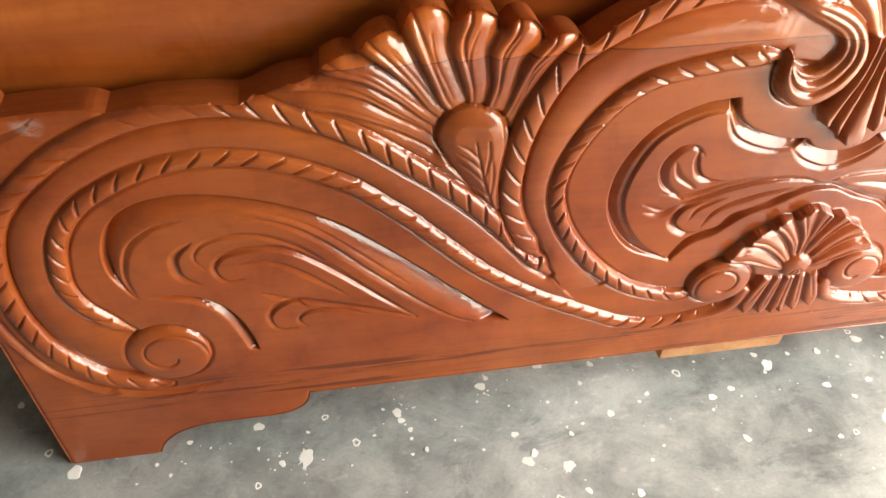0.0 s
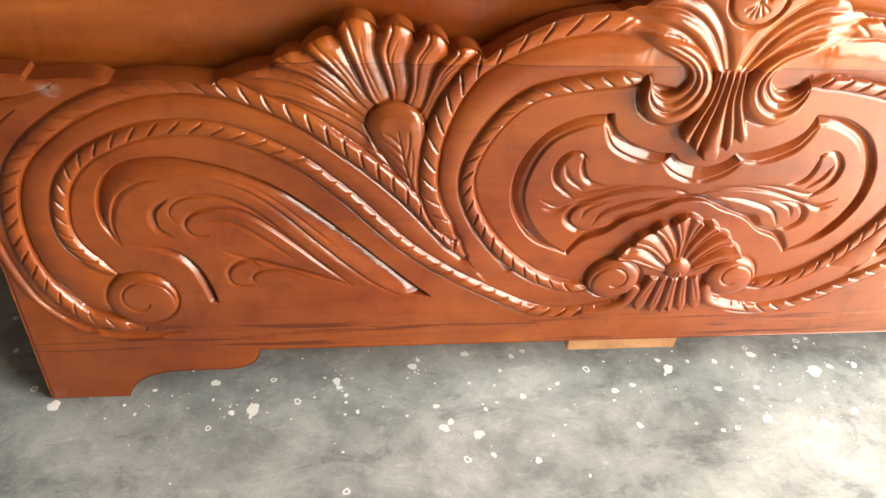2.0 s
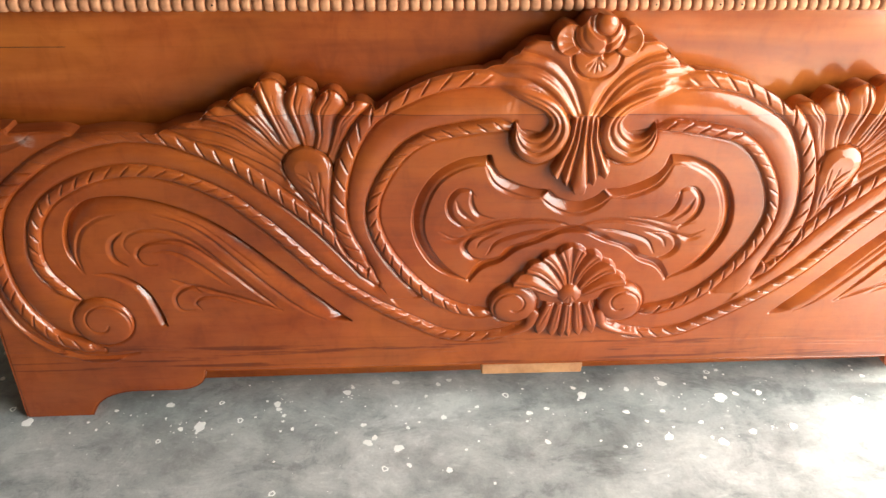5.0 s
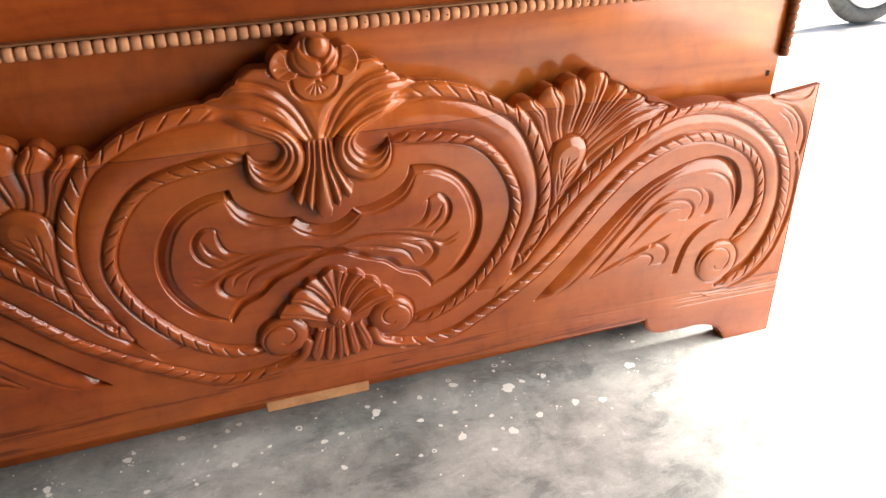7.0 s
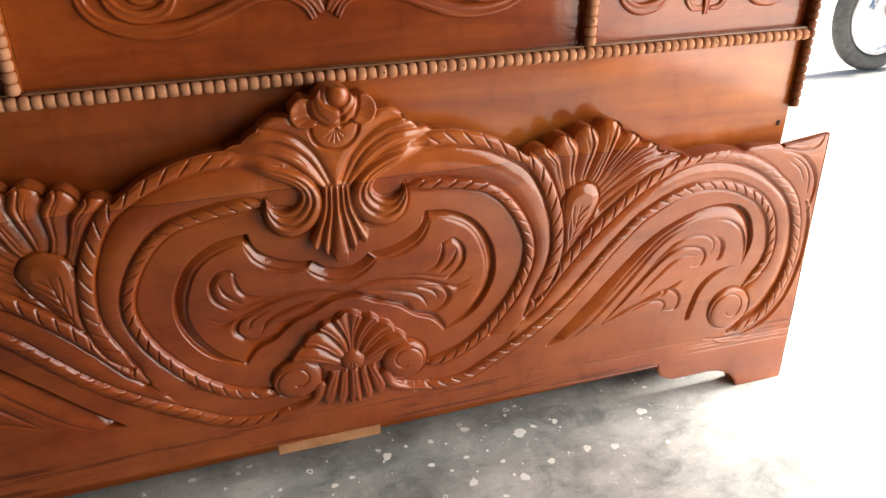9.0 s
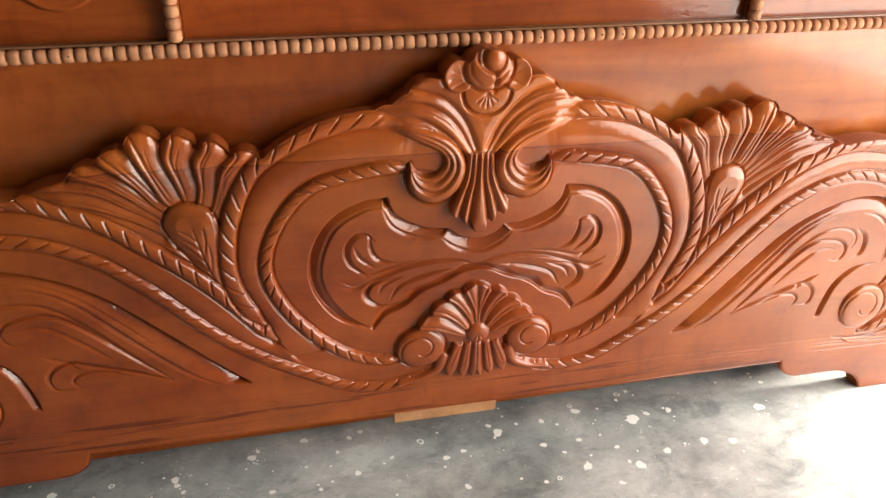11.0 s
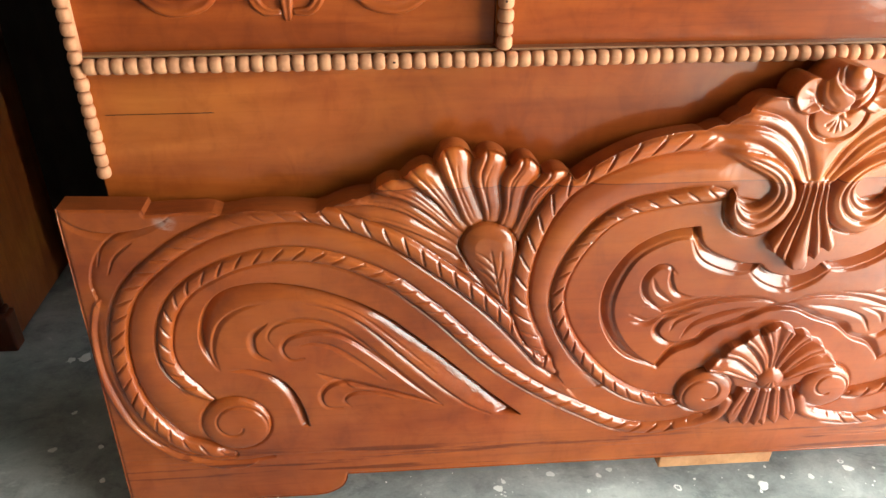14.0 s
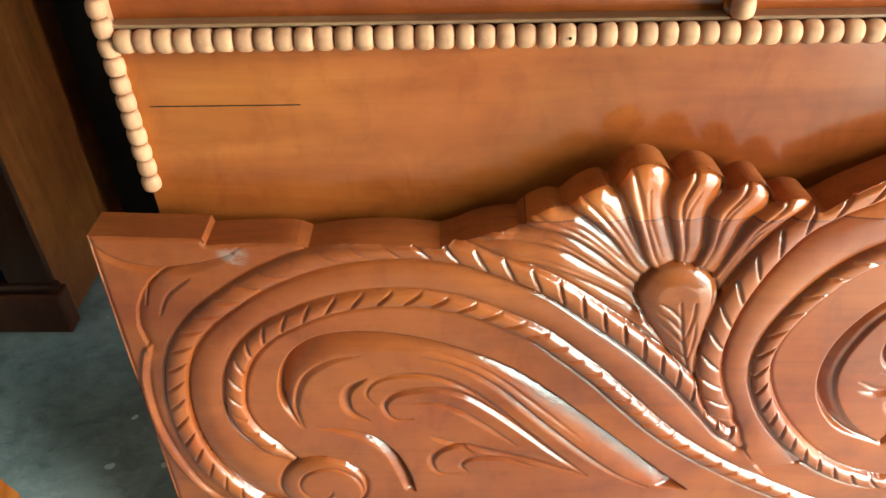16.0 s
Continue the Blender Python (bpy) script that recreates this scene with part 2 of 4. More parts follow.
def near(line, reach=60.0):
    """Distance, run along the line and signed side of every grid point within reach of it."""
    x0, z0 = line.min(0) - reach
    x1, z1 = line.max(0) + reach
    c0, c1 = np.searchsorted(GX[0], (x0, x1))
    r0, r1 = np.searchsorted(GZ[:, 0], (z0, z1))
    d = np.full(GX.shape, 1e4, np.float32)
    s, n = np.zeros_like(d), np.zeros_like(d)
    px, pz = GX[r0:r1, c0:c1], GZ[r0:r1, c0:c1]
    bd, bs, bn = np.full(px.shape, 1e8, np.float32), np.zeros(px.shape, np.float32), np.zeros(px.shape, np.float32)
    run = 0.0
    for a, b in zip(line[:-1], line[1:]):
        v = b - a
        length = np.hypot(*v)
        if length < 1e-6:
            continue
        ux, uz = v / length
        dx, dz = px - a[0], pz - a[1]
        t = np.clip(dx * ux + dz * uz, 0, length)
        ex, ez = dx - t * ux, dz - t * uz
        dd = ex * ex + ez * ez
        m = dd < bd
        bd = np.where(m, dd, bd)
        bs = np.where(m, run + t, bs)
        bn = np.where(m, ux * dz - uz * dx, bn)
        run += length
    d[r0:r1, c0:c1], s[r0:r1, c0:c1] = np.sqrt(bd), bs
    n[r0:r1, c0:c1] = np.sign(bn) * np.sqrt(bd)
    return d, s, n, run


def inside(poly):
    hit = np.zeros(GX.shape, bool)
    for (ax, az), (bx, bz) in zip(poly, np.roll(poly, -1, 0)):
        if az == bz:
            continue
        hit ^= ((az > GZ) != (bz > GZ)) & (GX < (bx - ax) * (GZ - az) / (bz - az) + ax)
    return hit


def smooth01(x):
    x = np.clip(x, 0, 1)
    return x * x * (3 - 2 * x)


H = np.zeros(GX.shape, np.float32)
REGION = np.zeros(GX.shape, np.int16)
PANEL_ID, ROPE_A, ROPE_B, ROPE_C, ROPE_D, SHELL, BUD, VOLUTE, CURL, TASSEL, WING, ROSE, FAN, FANVOL, FOOT = range(15)


def groove(points, width=5.0, depth=3.0, taper=True):
    global H
    depth = depth * 1.35
    d, s, n, run = near(spline(points), width * 2)
    w = width * (np.sqrt(np.clip(np.sin(np.pi * np.clip(s / run, 0.02, 0.98)), 0, 1)) if taper else 1.0)
    H = H - depth * np.clip(1 - d / np.maximum(w, 0.3), 0, 1) ** 1.3


def scoop(outer, inner, depth, curve=1.0, belly=1.0):
    """A cut that is deep along its outer line and rises to nothing at its inner one, evenly or with a belly."""
    global H
    o, i = spline(outer), spline(inner)
    m = inside(np.vstack([o, i[::-1]]))
    do, di = near(o)[0], near(i)[0]
    t = do / (do + di + 1e-3)
    room = np.clip((do + di) / 14.0, 0.15, 1.0)
    shut = np.minimum(near(np.array([o[0], i[0]]), 20)[0], near(np.array([o[-1], i[-1]]), 20)[0])
    room = room * smooth01(np.minimum(do / 2.2, shut / 3.0))
    H = np.where(m, H - depth * room * (1 - t**belly) ** curve, H)


def rope(points, half, height, pitch, slant, region, fade=(), skew=1):
    """A rounded moulding with slanting knife cuts, each with a steep and a sloping bank."""
    global H
    d, s, n, run = near(spline(points), 40)
    ends = smooth01(s / 30) * smooth01((run - s) / 30)
    r = half * (0.45 + 0.55 * ends)
    m = d < r
    crest = height * (0.25 + 0.75 * ends) * np.sqrt(np.clip(1 - (d / r) ** 2, 0, 1))
    ph = ((s + slant * n) / pitch) % 1.0
    across = np.clip(1 - np.abs(n / r - 0.05) / 0.86, 0, 1)
    bank = np.where((ph - 0.5) * skew > 0, 1.5, 0.45)
    notch = np.clip(1.1 - np.abs(ph - 0.5) * pitch / (bank * (0.4 + 2.0 * np.sqrt(across))), 0, 1) * smooth01(across * 3.5)
    worn = np.ones_like(s)
    for a, b, k in fade:
        worn = np.where((s > a) & (s < b), k, worn)
    H = np.where(m, crest - 1.0 - 5.4 * notch * worn * ends, H)
    edge = np.exp(-(((d - r) / 1.8) ** 2))
    H = H - 2.8 * edge * (d < r + 8)
    REGION[m & (ends > 0.05)] = region
    return d, s, n


A_LINE = [(764, 146), (781, 150), (797, 158), (831, 173), (855, 203), (873, 239), (883, 281), (885, 325), (880, 367), (870, 402), (857, 428), (837, 453), (812, 475), (782, 497), (745, 516), (709, 528), (670, 534), (632, 534), (598, 528), (564, 515), (535, 501), (507, 484), (472, 455), (433, 422), (398, 388), (371, 358), (344, 324), (306, 272)]
B_LINE = [(781, 250), (802, 272), (820, 299), (827, 330), (823, 364), (814, 393), (799, 418), (778, 439), (755, 453), (726, 467), (693, 476), (661, 479), (625, 476), (580, 462), (528, 434), (496, 406), (462, 373), (431, 338), (389, 293), (346, 257), (300, 224), (248, 192), (200, 166), (155, 157), (110, 161), (82, 176)]
C_LINE = [(322, 304), (345, 343), (358, 381), (361, 416), (357, 456), (347, 493), (332, 528), (313, 556), (288, 575), (262, 589), (233, 602), (203, 610), (174, 614), (150, 614), (120, 611)]
D_LINE = [(112, 206), (156, 211), (196, 228), (233, 257), (263, 291), (288, 328), (304, 365), (310, 396), (307, 425), (297, 453), (282, 480), (261, 506), (236, 524), (210, 532), (178, 538), (150, 542), (122, 543), (104, 540)]
VOL = (752, 205, 47)

dA, sA, nA, _ = near(spline(A_LINE), 130)
dB, sB, nB, _ = near(spline(B_LINE), 130)
dC, sC, nC, _ = near(spline(C_LINE), 130)
dD, sD, nD, runD = near(spline(D_LINE), 130)

# the smooth mouldings between the ropes
tAB = dA / (dA + dB + 1e-3)
band = (nA < 0) & (nB > 0) & (dA + dB < 100)
wide = np.clip((dA + dB) / 55, 0.2, 1.0)
H = np.where(band, wide * (6.5 * np.maximum(np.sin(np.pi * np.clip((tAB - 0.18) / 0.72, 0, 1)), 0) ** 0.6 - 3.0), H)
tCD = dC / (dC + dD + 1e-3)
band = (nC < 0) & (nD > 0) & (dC + dD < 120)
wide = np.clip((dC + dD) / 50, 0.2, 1.0) * smooth01((runD - sD) / 26)
H = np.where(band, wide * (6.0 * np.maximum(np.sin(np.pi * np.clip((tCD - 0.2) / 0.66, 0, 1)), 0) ** 0.6 - 3.0), H)
# the outer ridge along the end and the sunk field beyond it
OUTER = [(895, 409), (906, 369), (909, 307), (898, 241), (881, 196), (846, 158), (797, 136), (752, 132), (708, 138)]
dO, sO, nO, _ = near(spline(OUTER), 40)
tAO = dA / (dA + dO + 1e-3)
H = np.where((nA > 0) & (nO < 0) & (dA + dO < 40), 5.0 * np.maximum(np.sin(np.pi * np.clip(tAO, 0, 1)), 0) ** 0.7, H)
H = H - 2.5 * np.exp(-((dO / 2.5) ** 2)) * smooth01(sO / 40)

# the heart-shaped field in the middle lies a little deeper
deep = (nD < 0) & (GX > -312) & (GZ > 150) & (GZ < 560) & inside(np.vstack([spline(D_LINE), [(-104, 540), (12, 540), (12, 170), (-112, 206)]]))
H = np.where(deep, -3.0, H)

# long flute and its crescent, and the short hook beside the volute
scoop([(765, 299), (780, 338), (779, 371), (767, 403), (746, 425), (717, 436), (675, 437), (629, 427), (580, 407), (540, 382), (506, 352), (456, 303), (403, 249), (346, 194)],
      [(763, 301), (768, 331), (763, 361), (750, 384), (725, 401), (697, 408), (659, 408), (622, 401), (568, 370), (513, 308), (462, 252), (424, 218), (394, 201)], 18, 1.9, 1.0)
scoop([(752, 301), (720, 300), (690, 286), (668, 260), (655, 222), (650, 192)], [(752, 299), (722, 291), (697, 276), (679, 252), (669, 220), (662, 193)], 14)


def leaf_cut(points, width, depth, bank):
    """A knife line whose one bank is pared away in a slope."""
    global H
    d, s_, n, run = near(spline(points, every=3), width * 4)
    w = np.sqrt(np.clip(np.sin(np.pi * np.clip(s_ / run, 0.03, 0.97)), 0, 1))
    slope = np.where(n * bank > 0, 2.5 * width, 0.4 * width) * w
    H = H - 1.15 * depth * w * np.clip(1 - d / np.maximum(slope, 0.5), 0, 1) ** 1.25


leaf_cut([(763, 301), (768, 331), (762, 361), (749, 383), (724, 400), (697, 406)], 3, 4, -1)
leaf_cut([(640, 404), (600, 390), (562, 362), (509, 303), (458, 249), (420, 216), (392, 200)], 3, 4.5, -1)
leaf_cut([(655, 420), (610, 404), (566, 378), (516, 328), (470, 278)], 2.2, 2.2, -1)

# crescent and waves of the heart-shaped field
scoop([(134, 497), (176, 491), (217, 467), (244, 423), (250, 376), (238, 333), (208, 293), (153, 266)], [(128, 480), (165, 477), (204, 455), (224, 420), (232, 377), (222, 338), (195, 298), (153, 269)], 14)
scoop([(138, 498), (122, 468), (97, 451), (68, 440), (42, 438)], [(142, 480), (126, 450), (103, 434), (76, 425), (54, 425)], 11)
scoop([(42, 437), (30, 425), (12, 418), (0, 417), (-12, 418)], [(54, 424), (37, 408), (15, 397), (0, 395), (-15, 397)], 11)
scoop([(158, 268), (138, 293), (110, 306), (83, 329), (48, 344), (22, 358), (0, 361), (-10, 360)], [(164, 275), (147, 304), (126, 315), (112, 319), (100, 336), (84, 342), (64, 349), (50, 358), (34, 364), (22, 371), (0, 374), (-10, 373)], 12)

for pts in ([(128, 480), (165, 477), (204, 455), (224, 420), (232, 377), (222, 338), (195, 298), (156, 267)], [(142, 480), (126, 450), (103, 434), (76, 425), (54, 425)], [(54, 424), (37, 408), (15, 397), (0, 395), (-15, 397)]):
    leaf_cut(pts, 2.6, 4.2, -1)

# leaf sprays cut into the fields: width, depth, the pared bank and the line
LONG_SPRAY = (
    (4, 6, 1, [(650, 316), (668, 316), (675, 334), (661, 350), (626, 355), (597, 347), (564, 321), (528, 285), (503, 259), (463, 221)]),
    (3, 3.5, 1, [(686, 336), (693, 352), (682, 369), (655, 377), (620, 372), (585, 350), (552, 316), (520, 282)]),
    (4, 5, 1, [(694, 314), (710, 328), (710, 354), (692, 374)]),
    (3, 3.5, -1, [(652, 338), (632, 341), (604, 331), (572, 304), (540, 272)]),
)
SHORT_SPRAY = (
    (4, 5.5, 1, [(604, 226), (624, 228), (629, 248), (616, 264), (594, 268), (556, 254), (512, 239), (463, 220)]),
    (3, 4.5, 1, [(590, 226), (598, 238), (586, 248), (556, 248), (520, 236)]),
    (3, 4.5, -1, [(632, 288), (608, 277), (586, 260)]),
)
UPPER_LEAVES = (
    (4, 6, 1, [(154, 428), (166, 440), (183, 439), (197, 418), (192, 390), (166, 367)]),
    (3, 5, -1, [(160, 436), (157, 414), (147, 396), (124, 388)]),
    (3, 3.5, 1, [(184, 420), (176, 398), (153, 380)]),
    (4, 5, 1, [(207, 363), (176, 351), (112, 373), (64, 380), (23, 377), (2, 368)]),
)
LOWER_LEAVES = (
    (4, 6, 1, [(127, 312), (150, 315), (165, 332), (155, 352), (122, 360)]),
    (3, 5, -1, [(132, 322), (118, 346), (78, 362), (40, 368)]),
    (3, 3, 1, [(148, 334), (140, 348), (112, 362)]),
    (3, 3.5, -1, [(204, 352), (185, 349), (166, 354)]),
    (3, 3.5, 1, [(190, 377), (160, 371), (120, 381), (80, 388)]),
)
for spray in (LONG_SPRAY, SHORT_SPRAY, UPPER_LEAVES, LOWER_LEAVES):
    for w, dp, bank, pts in spray:
        leaf_cut(pts, w, dp, bank)

# the corners differ: a curled leaf at the left end, a pointed one drawn out into a horn at the right end
before = H.copy()
CORNER = [(858, 512), (884, 486), (897, 448), (893, 408)]
d, s, n, run = near(spline(CORNER), 40)
H = H + np.where(n > 0, -5.0 * np.exp(-d / 7.0), 0) * smooth01(s / 20) * smooth01((run - s) / 15)
leaf_cut([(916, 546), (901, 528), (876, 517), (842, 516), (805, 526), (790, 536)], 4, 5, -1)
groove([(884, 470), (876, 494), (858, 511), (830, 519)], 2.6, 3)
groove([(874, 458), (862, 482), (838, 502)], 2.4, 2.6)
corner_left, H = H - before, before.copy()
leaf_cut([(903, 550), (894, 533), (867, 528), (823, 538), (778, 545), (744, 552)], 4, 6, -1)
leaf_cut([(818, 534), (862, 514), (889, 486), (902, 457), (903, 430), (897, 396)], 3.6, 6, -1)
leaf_cut([(893, 547), (864, 541), (821, 546), (790, 548)], 2, 3, -1)
groove([(844, 517), (874, 493), (888, 464), (890, 436)], 2.2, 2.6)
groove([(838, 508), (862, 488), (876, 462)], 2.0, 2.0)
corner_right, H = H - before, before

# ---- shell between the two ropes ----
PETALS = [
    [(342, 577), (358, 558), (364, 535), (371, 508), (378, 494)],
    [(383, 591), (392, 572), (391, 552), (389, 532), (393, 512)],
    [(426, 602), (429, 580), (423, 556), (415, 531), (410, 514)],
    [(472, 596), (461, 575), (450, 548), (438, 518), (427, 504)],
    [(512, 578), (492, 564), (469, 541), (448, 511), (434, 497)],
    [(549, 559), (511, 549), (480, 527), (456, 503), (438, 487)],
    [(604, 542), (555, 543), (512, 532), (482, 511), (450, 487), (439, 476)],
    [(575, 526), (530, 517), (488, 497), (455, 475), (440, 462)],
]
LOBE_EDGE = ([(604, 541), (580, 552), (558, 556), (550, 556)], [(549, 557), (541, 568), (525, 577), (513, 575)], [(512, 577), (500, 590), (484, 597), (473, 592)], [(472, 596), (464, 613), (450, 619), (436, 615), (427, 604)],
             [(425, 600), (414, 611), (401, 612), (387, 603), (384, 594)], [(382, 590), (370, 601), (356, 600), (345, 587)], [(342, 577), (330, 585), (315, 583), (303, 571)])


def petals(lines, reach=80.0):
    """Distances of every grid point to the nearest parting line on either side of it."""
    first = np.full(GX.shape, 1e4, np.float32)
    second = first.copy()
    for pts in lines:
        d, s_, n, run = near(spline(pts, every=3), reach)
        first = np.where((n > 0) & (d < first), d, first)
        second = np.where((n < 0) & (d < second), d, second)
    return first, second


shell_poly = np.vstack([spline([(306, 290), (345, 340), (361, 416), (347, 493), (313, 556), (296, 570)]), [(-300, 640), (-470, 660), (-640, 600), (-640, 532)], spline([(600, 528), (535, 501), (472, 455), (398, 388), (344, 324)])])
in_shell = inside(shell_poly) & ((nA > 0) | (dA > 900)) & ((nC > 0) | (dC > 900)) & (REGION == 0)
lo_, hi_ = petals(PETALS)
lo_, hi_ = np.minimum(lo_, np.maximum(dA - 10, 0)), np.minimum(hi_, np.maximum(dC - 11, 0))
span = np.minimum(lo_ + hi_, 90)
across = lo_ / (lo_ + hi_ + 1e-3)
rise = smooth01((np.hypot(GX + 405, GZ - 480) - 20) / 100)
# each petal: a rolled lip, a thin line beside it, then a hollow that falls to the next lip
petal = np.interp(across, [0, 0.05, 0.13, 0.22, 0.29, 0.335, 0.38, 0.5, 0.7, 0.88, 1.0], [0, 0.55, 0.88, 1.0, 0.93, 0.62, 0.86, 0.84, 0.62, 0.3, 0.0])
H = np.where(in_shell, -8 + 5.5 * rise + (6.6 + 4.2 * rise) * np.clip(span / 26, 0.3, 1.0) * petal, H)
REGION[in_shell] = SHELL
for pts in ([(328, 570), (349, 548), (358, 520)], [(366, 586), (378, 562), (381, 525)], [(404, 594), (411, 566), (404, 525)], [(446, 596), (441, 566), (424, 522)], [(482, 580), (464, 556), (440, 516)], [(520, 565), (492, 552), (448, 507)],
            [(562, 551), (516, 541), (456, 495)], [(455, 600), (449, 580), (440, 556)], [(412, 598), (417, 580), (414, 560)]):
    groove(pts, 1.7, 1.5)
bud = spline([(397, 510), (416, 511), (432, 501), (439, 480), (428, 452), (405, 416), (372, 360), (368, 411), (366, 448), (367, 477), (377, 498)], closed=True)
in_bud = inside(bud)
db = near(bud, 40)[0]
H = np.where(in_bud, -4 + 9.5 * np.sqrt(np.clip(db / 17, 0, 1)), H)
REGION[in_bud] = BUD
H = H - 4.5 * np.exp(-((db / 2.2) ** 2)) * (~in_bud)
for pts in ([(376, 376), (390, 420), (402, 478)], [(388, 418), (402, 436), (416, 448)], [(392, 436), (406, 452), (419, 462)], [(396, 452), (408, 466), (420, 474)], [(382, 400), (394, 412), (406, 424)],
            [(383, 404), (382, 430), (384, 452)], [(390, 432), (387, 454), (388, 474)], [(378, 500), (372, 486), (371, 466)]):
    groove(pts, 2.2, 2.0)

# ---- ropes ----
rope(A_LINE, 11.5, 7.6, 27, 1.15, ROPE_A, [(464, 594, 0.35)], -1)
rope(B_LINE, 10.0, 7.0, 25, -1.1, ROPE_B, (), -1)
rope(C_LINE, 12.5, 7.0, 29, -1.2, ROPE_C)
rope(D_LINE, 9.5, 6.8, 25, 1.15, ROPE_D)


def volute(a, z, r, turns, height, region, handed=1, start=0.0):
    """A rounded disc with a spiral line cut in it."""
    global H
    q = np.hypot(GX + a, GZ - z)
    ang = np.arctan2(GZ - z, (GX + a) * handed) + start
    m = q < r
    dome = height * np.clip(1 - (q / r) ** 4, 0, 1) ** 0.5
    turn = (q / r * turns - ang / (2 * np.pi)) % 1.0
    line = np.clip(1 - np.abs(turn - 0.5) * (r / turns) / 2.0, 0, 1) * (q > 0.2 * r) * smooth01((r - q) / 6)
    H = np.where(m, dome - 3.2 * line, H - 3.5 * np.exp(-(((q - r) / 2.5) ** 2)))
    REGION[m] = region


volute(*VOL, 1.3, 8, VOLUTE, -1, 1.2)

# ---- curls, hanging tassel, wings and rose at the top of the middle ----
o_line = spline([(138, 608), (104, 605), (70, 595), (43, 577), (26, 554), (22, 531), (32, 505), (52, 488), (75, 484), (99, 500), (107, 524), (104, 549)])
curl = np.vstack([o_line, spline([(103, 549), (94, 534), (80, 527), (64, 533), (54, 548), (62, 564), (84, 577), (108, 590), (136, 604)])])
in_curl = inside(curl)
dc = near(o_line, 60)[0]
di = near(spline([(103, 549), (94, 534), (80, 527), (64, 533), (54, 548), (62, 564), (84, 577), (108, 590), (136, 604)]), 60)[0]
tc_ = dc / (dc + di + 1e-3)
curl_h = 2 + 12.5 * np.interp(tc_, [0, 0.06, 0.16, 0.34, 0.41, 0.46, 0.53, 0.64, 0.7, 0.75, 0.84, 0.93, 1.0], [0, 0.45, 0.8, 0.98, 0.85, 0.5, 0.86, 0.92, 0.72, 0.44, 0.7, 0.6, 0.25])
blend = np.where(GZ > 560, smooth01((142 + GX) / 50), 1.0)
H = np.where(in_curl, H * (1 - blend) + blend * curl_h, H)
REGION[in_curl & (blend > 0.5)] = CURL
H = H - 4 * np.exp(-((dc / 3) ** 2)) * (~in_curl)

tassel = np.vstack([spline([(-2, 562), (20, 556), (24, 525), (36, 495), (46, 476)], every=3), spline([(46, 476), (38, 461), (29, 470)], every=2), spline([(29, 470), (22, 450), (15, 458)], every=2), spline([(15, 458), (8, 436), (-2, 436)], every=2)])
in_t = inside(tassel)
dt_ = np.full(GX.shape, 1e4, np.float32)
for pts in ([(13, 556), (15, 520), (24, 490), (30, 466)], [(5, 556), (6, 520), (11, 485), (15, 455)], [(20, 556), (24, 525), (36, 495), (46, 476)]):
    dt_ = np.minimum(dt_, near(spline(pts), 40)[0])
dt_ = np.minimum(dt_, 400)
H = np.where(in_t, 3 + (4 + 8 * smooth01((566 - GZ) / 16)) * (1 - np.exp(-dt_ / 3.2)), H)
REGION[in_t] = TASSEL

LOBES = ([(9, 564), (25, 599), (46, 626), (71, 645), (104, 655)], [(16, 562), (38, 598), (61, 620), (90, 634), (126, 635)], [(28, 561), (51, 585), (79, 606), (112, 617), (146, 616)])
wing = np.vstack([spline([(-2, 560), (22, 558), (43, 577), (70, 595), (104, 605), (150, 606)]), spline([(154, 622), (136, 640), (110, 656), (90, 668), (70, 676), (30, 672), (-2, 668)])])
in_w = inside(wing) & ~in_t & ~in_curl
lo_, hi_ = petals(LOBES, 60)
lo_ = np.minimum(lo_, np.where(hi_ < 900, 22, 1e4))
hi_ = np.where(hi_ > 900, near(spline([(22, 556), (43, 575), (70, 592), (104, 600), (150, 600)]), 80)[0], hi_)
span, across = np.minimum(lo_ + hi_, 60), lo_ / (lo_ + hi_ + 1e-3)
fold = np.interp(across, [0, 0.06, 0.18, 0.3, 0.35, 0.4, 0.55, 0.75, 0.92, 1.0], [0.0, 0.4, 0.72, 0.86, 0.7, 0.92, 1.0, 0.82, 0.34, 0.0])
tip = smooth01((150 + GX) / 55)
H = np.where(in_w, H * (1 - tip) + tip * (3 + 8.6 * fold * np.clip(span / 18, 0.35, 1.0)), H)
REGION[in_w & (tip > 0.5)] = WING
for pts in ([(32, 602), (54, 629), (84, 645)], [(44, 598), (70, 617), (104, 627)], [(62, 596), (90, 609), (122, 612)]):
    groove(pts, 1.8, 1.2)


def dome(a, z, ra, rz, base, height, region, power=0.5):
    global H
    q = ((GX + a) / ra) ** 2 + ((GZ - z) / rz) ** 2
    m = q < 1
    H = np.where(m, base + height * np.clip(1 - q, 0, 1) ** power, H)
    REGION[m] = region
    return m


dome(0, 646, 37, 31, 7, 4, ROSE, 0.25)
dome(44, 673, 22, 23, 8, 6, ROSE, 0.3)
dome(0, 680, 38, 33, 10, 11, ROSE, 0.4)

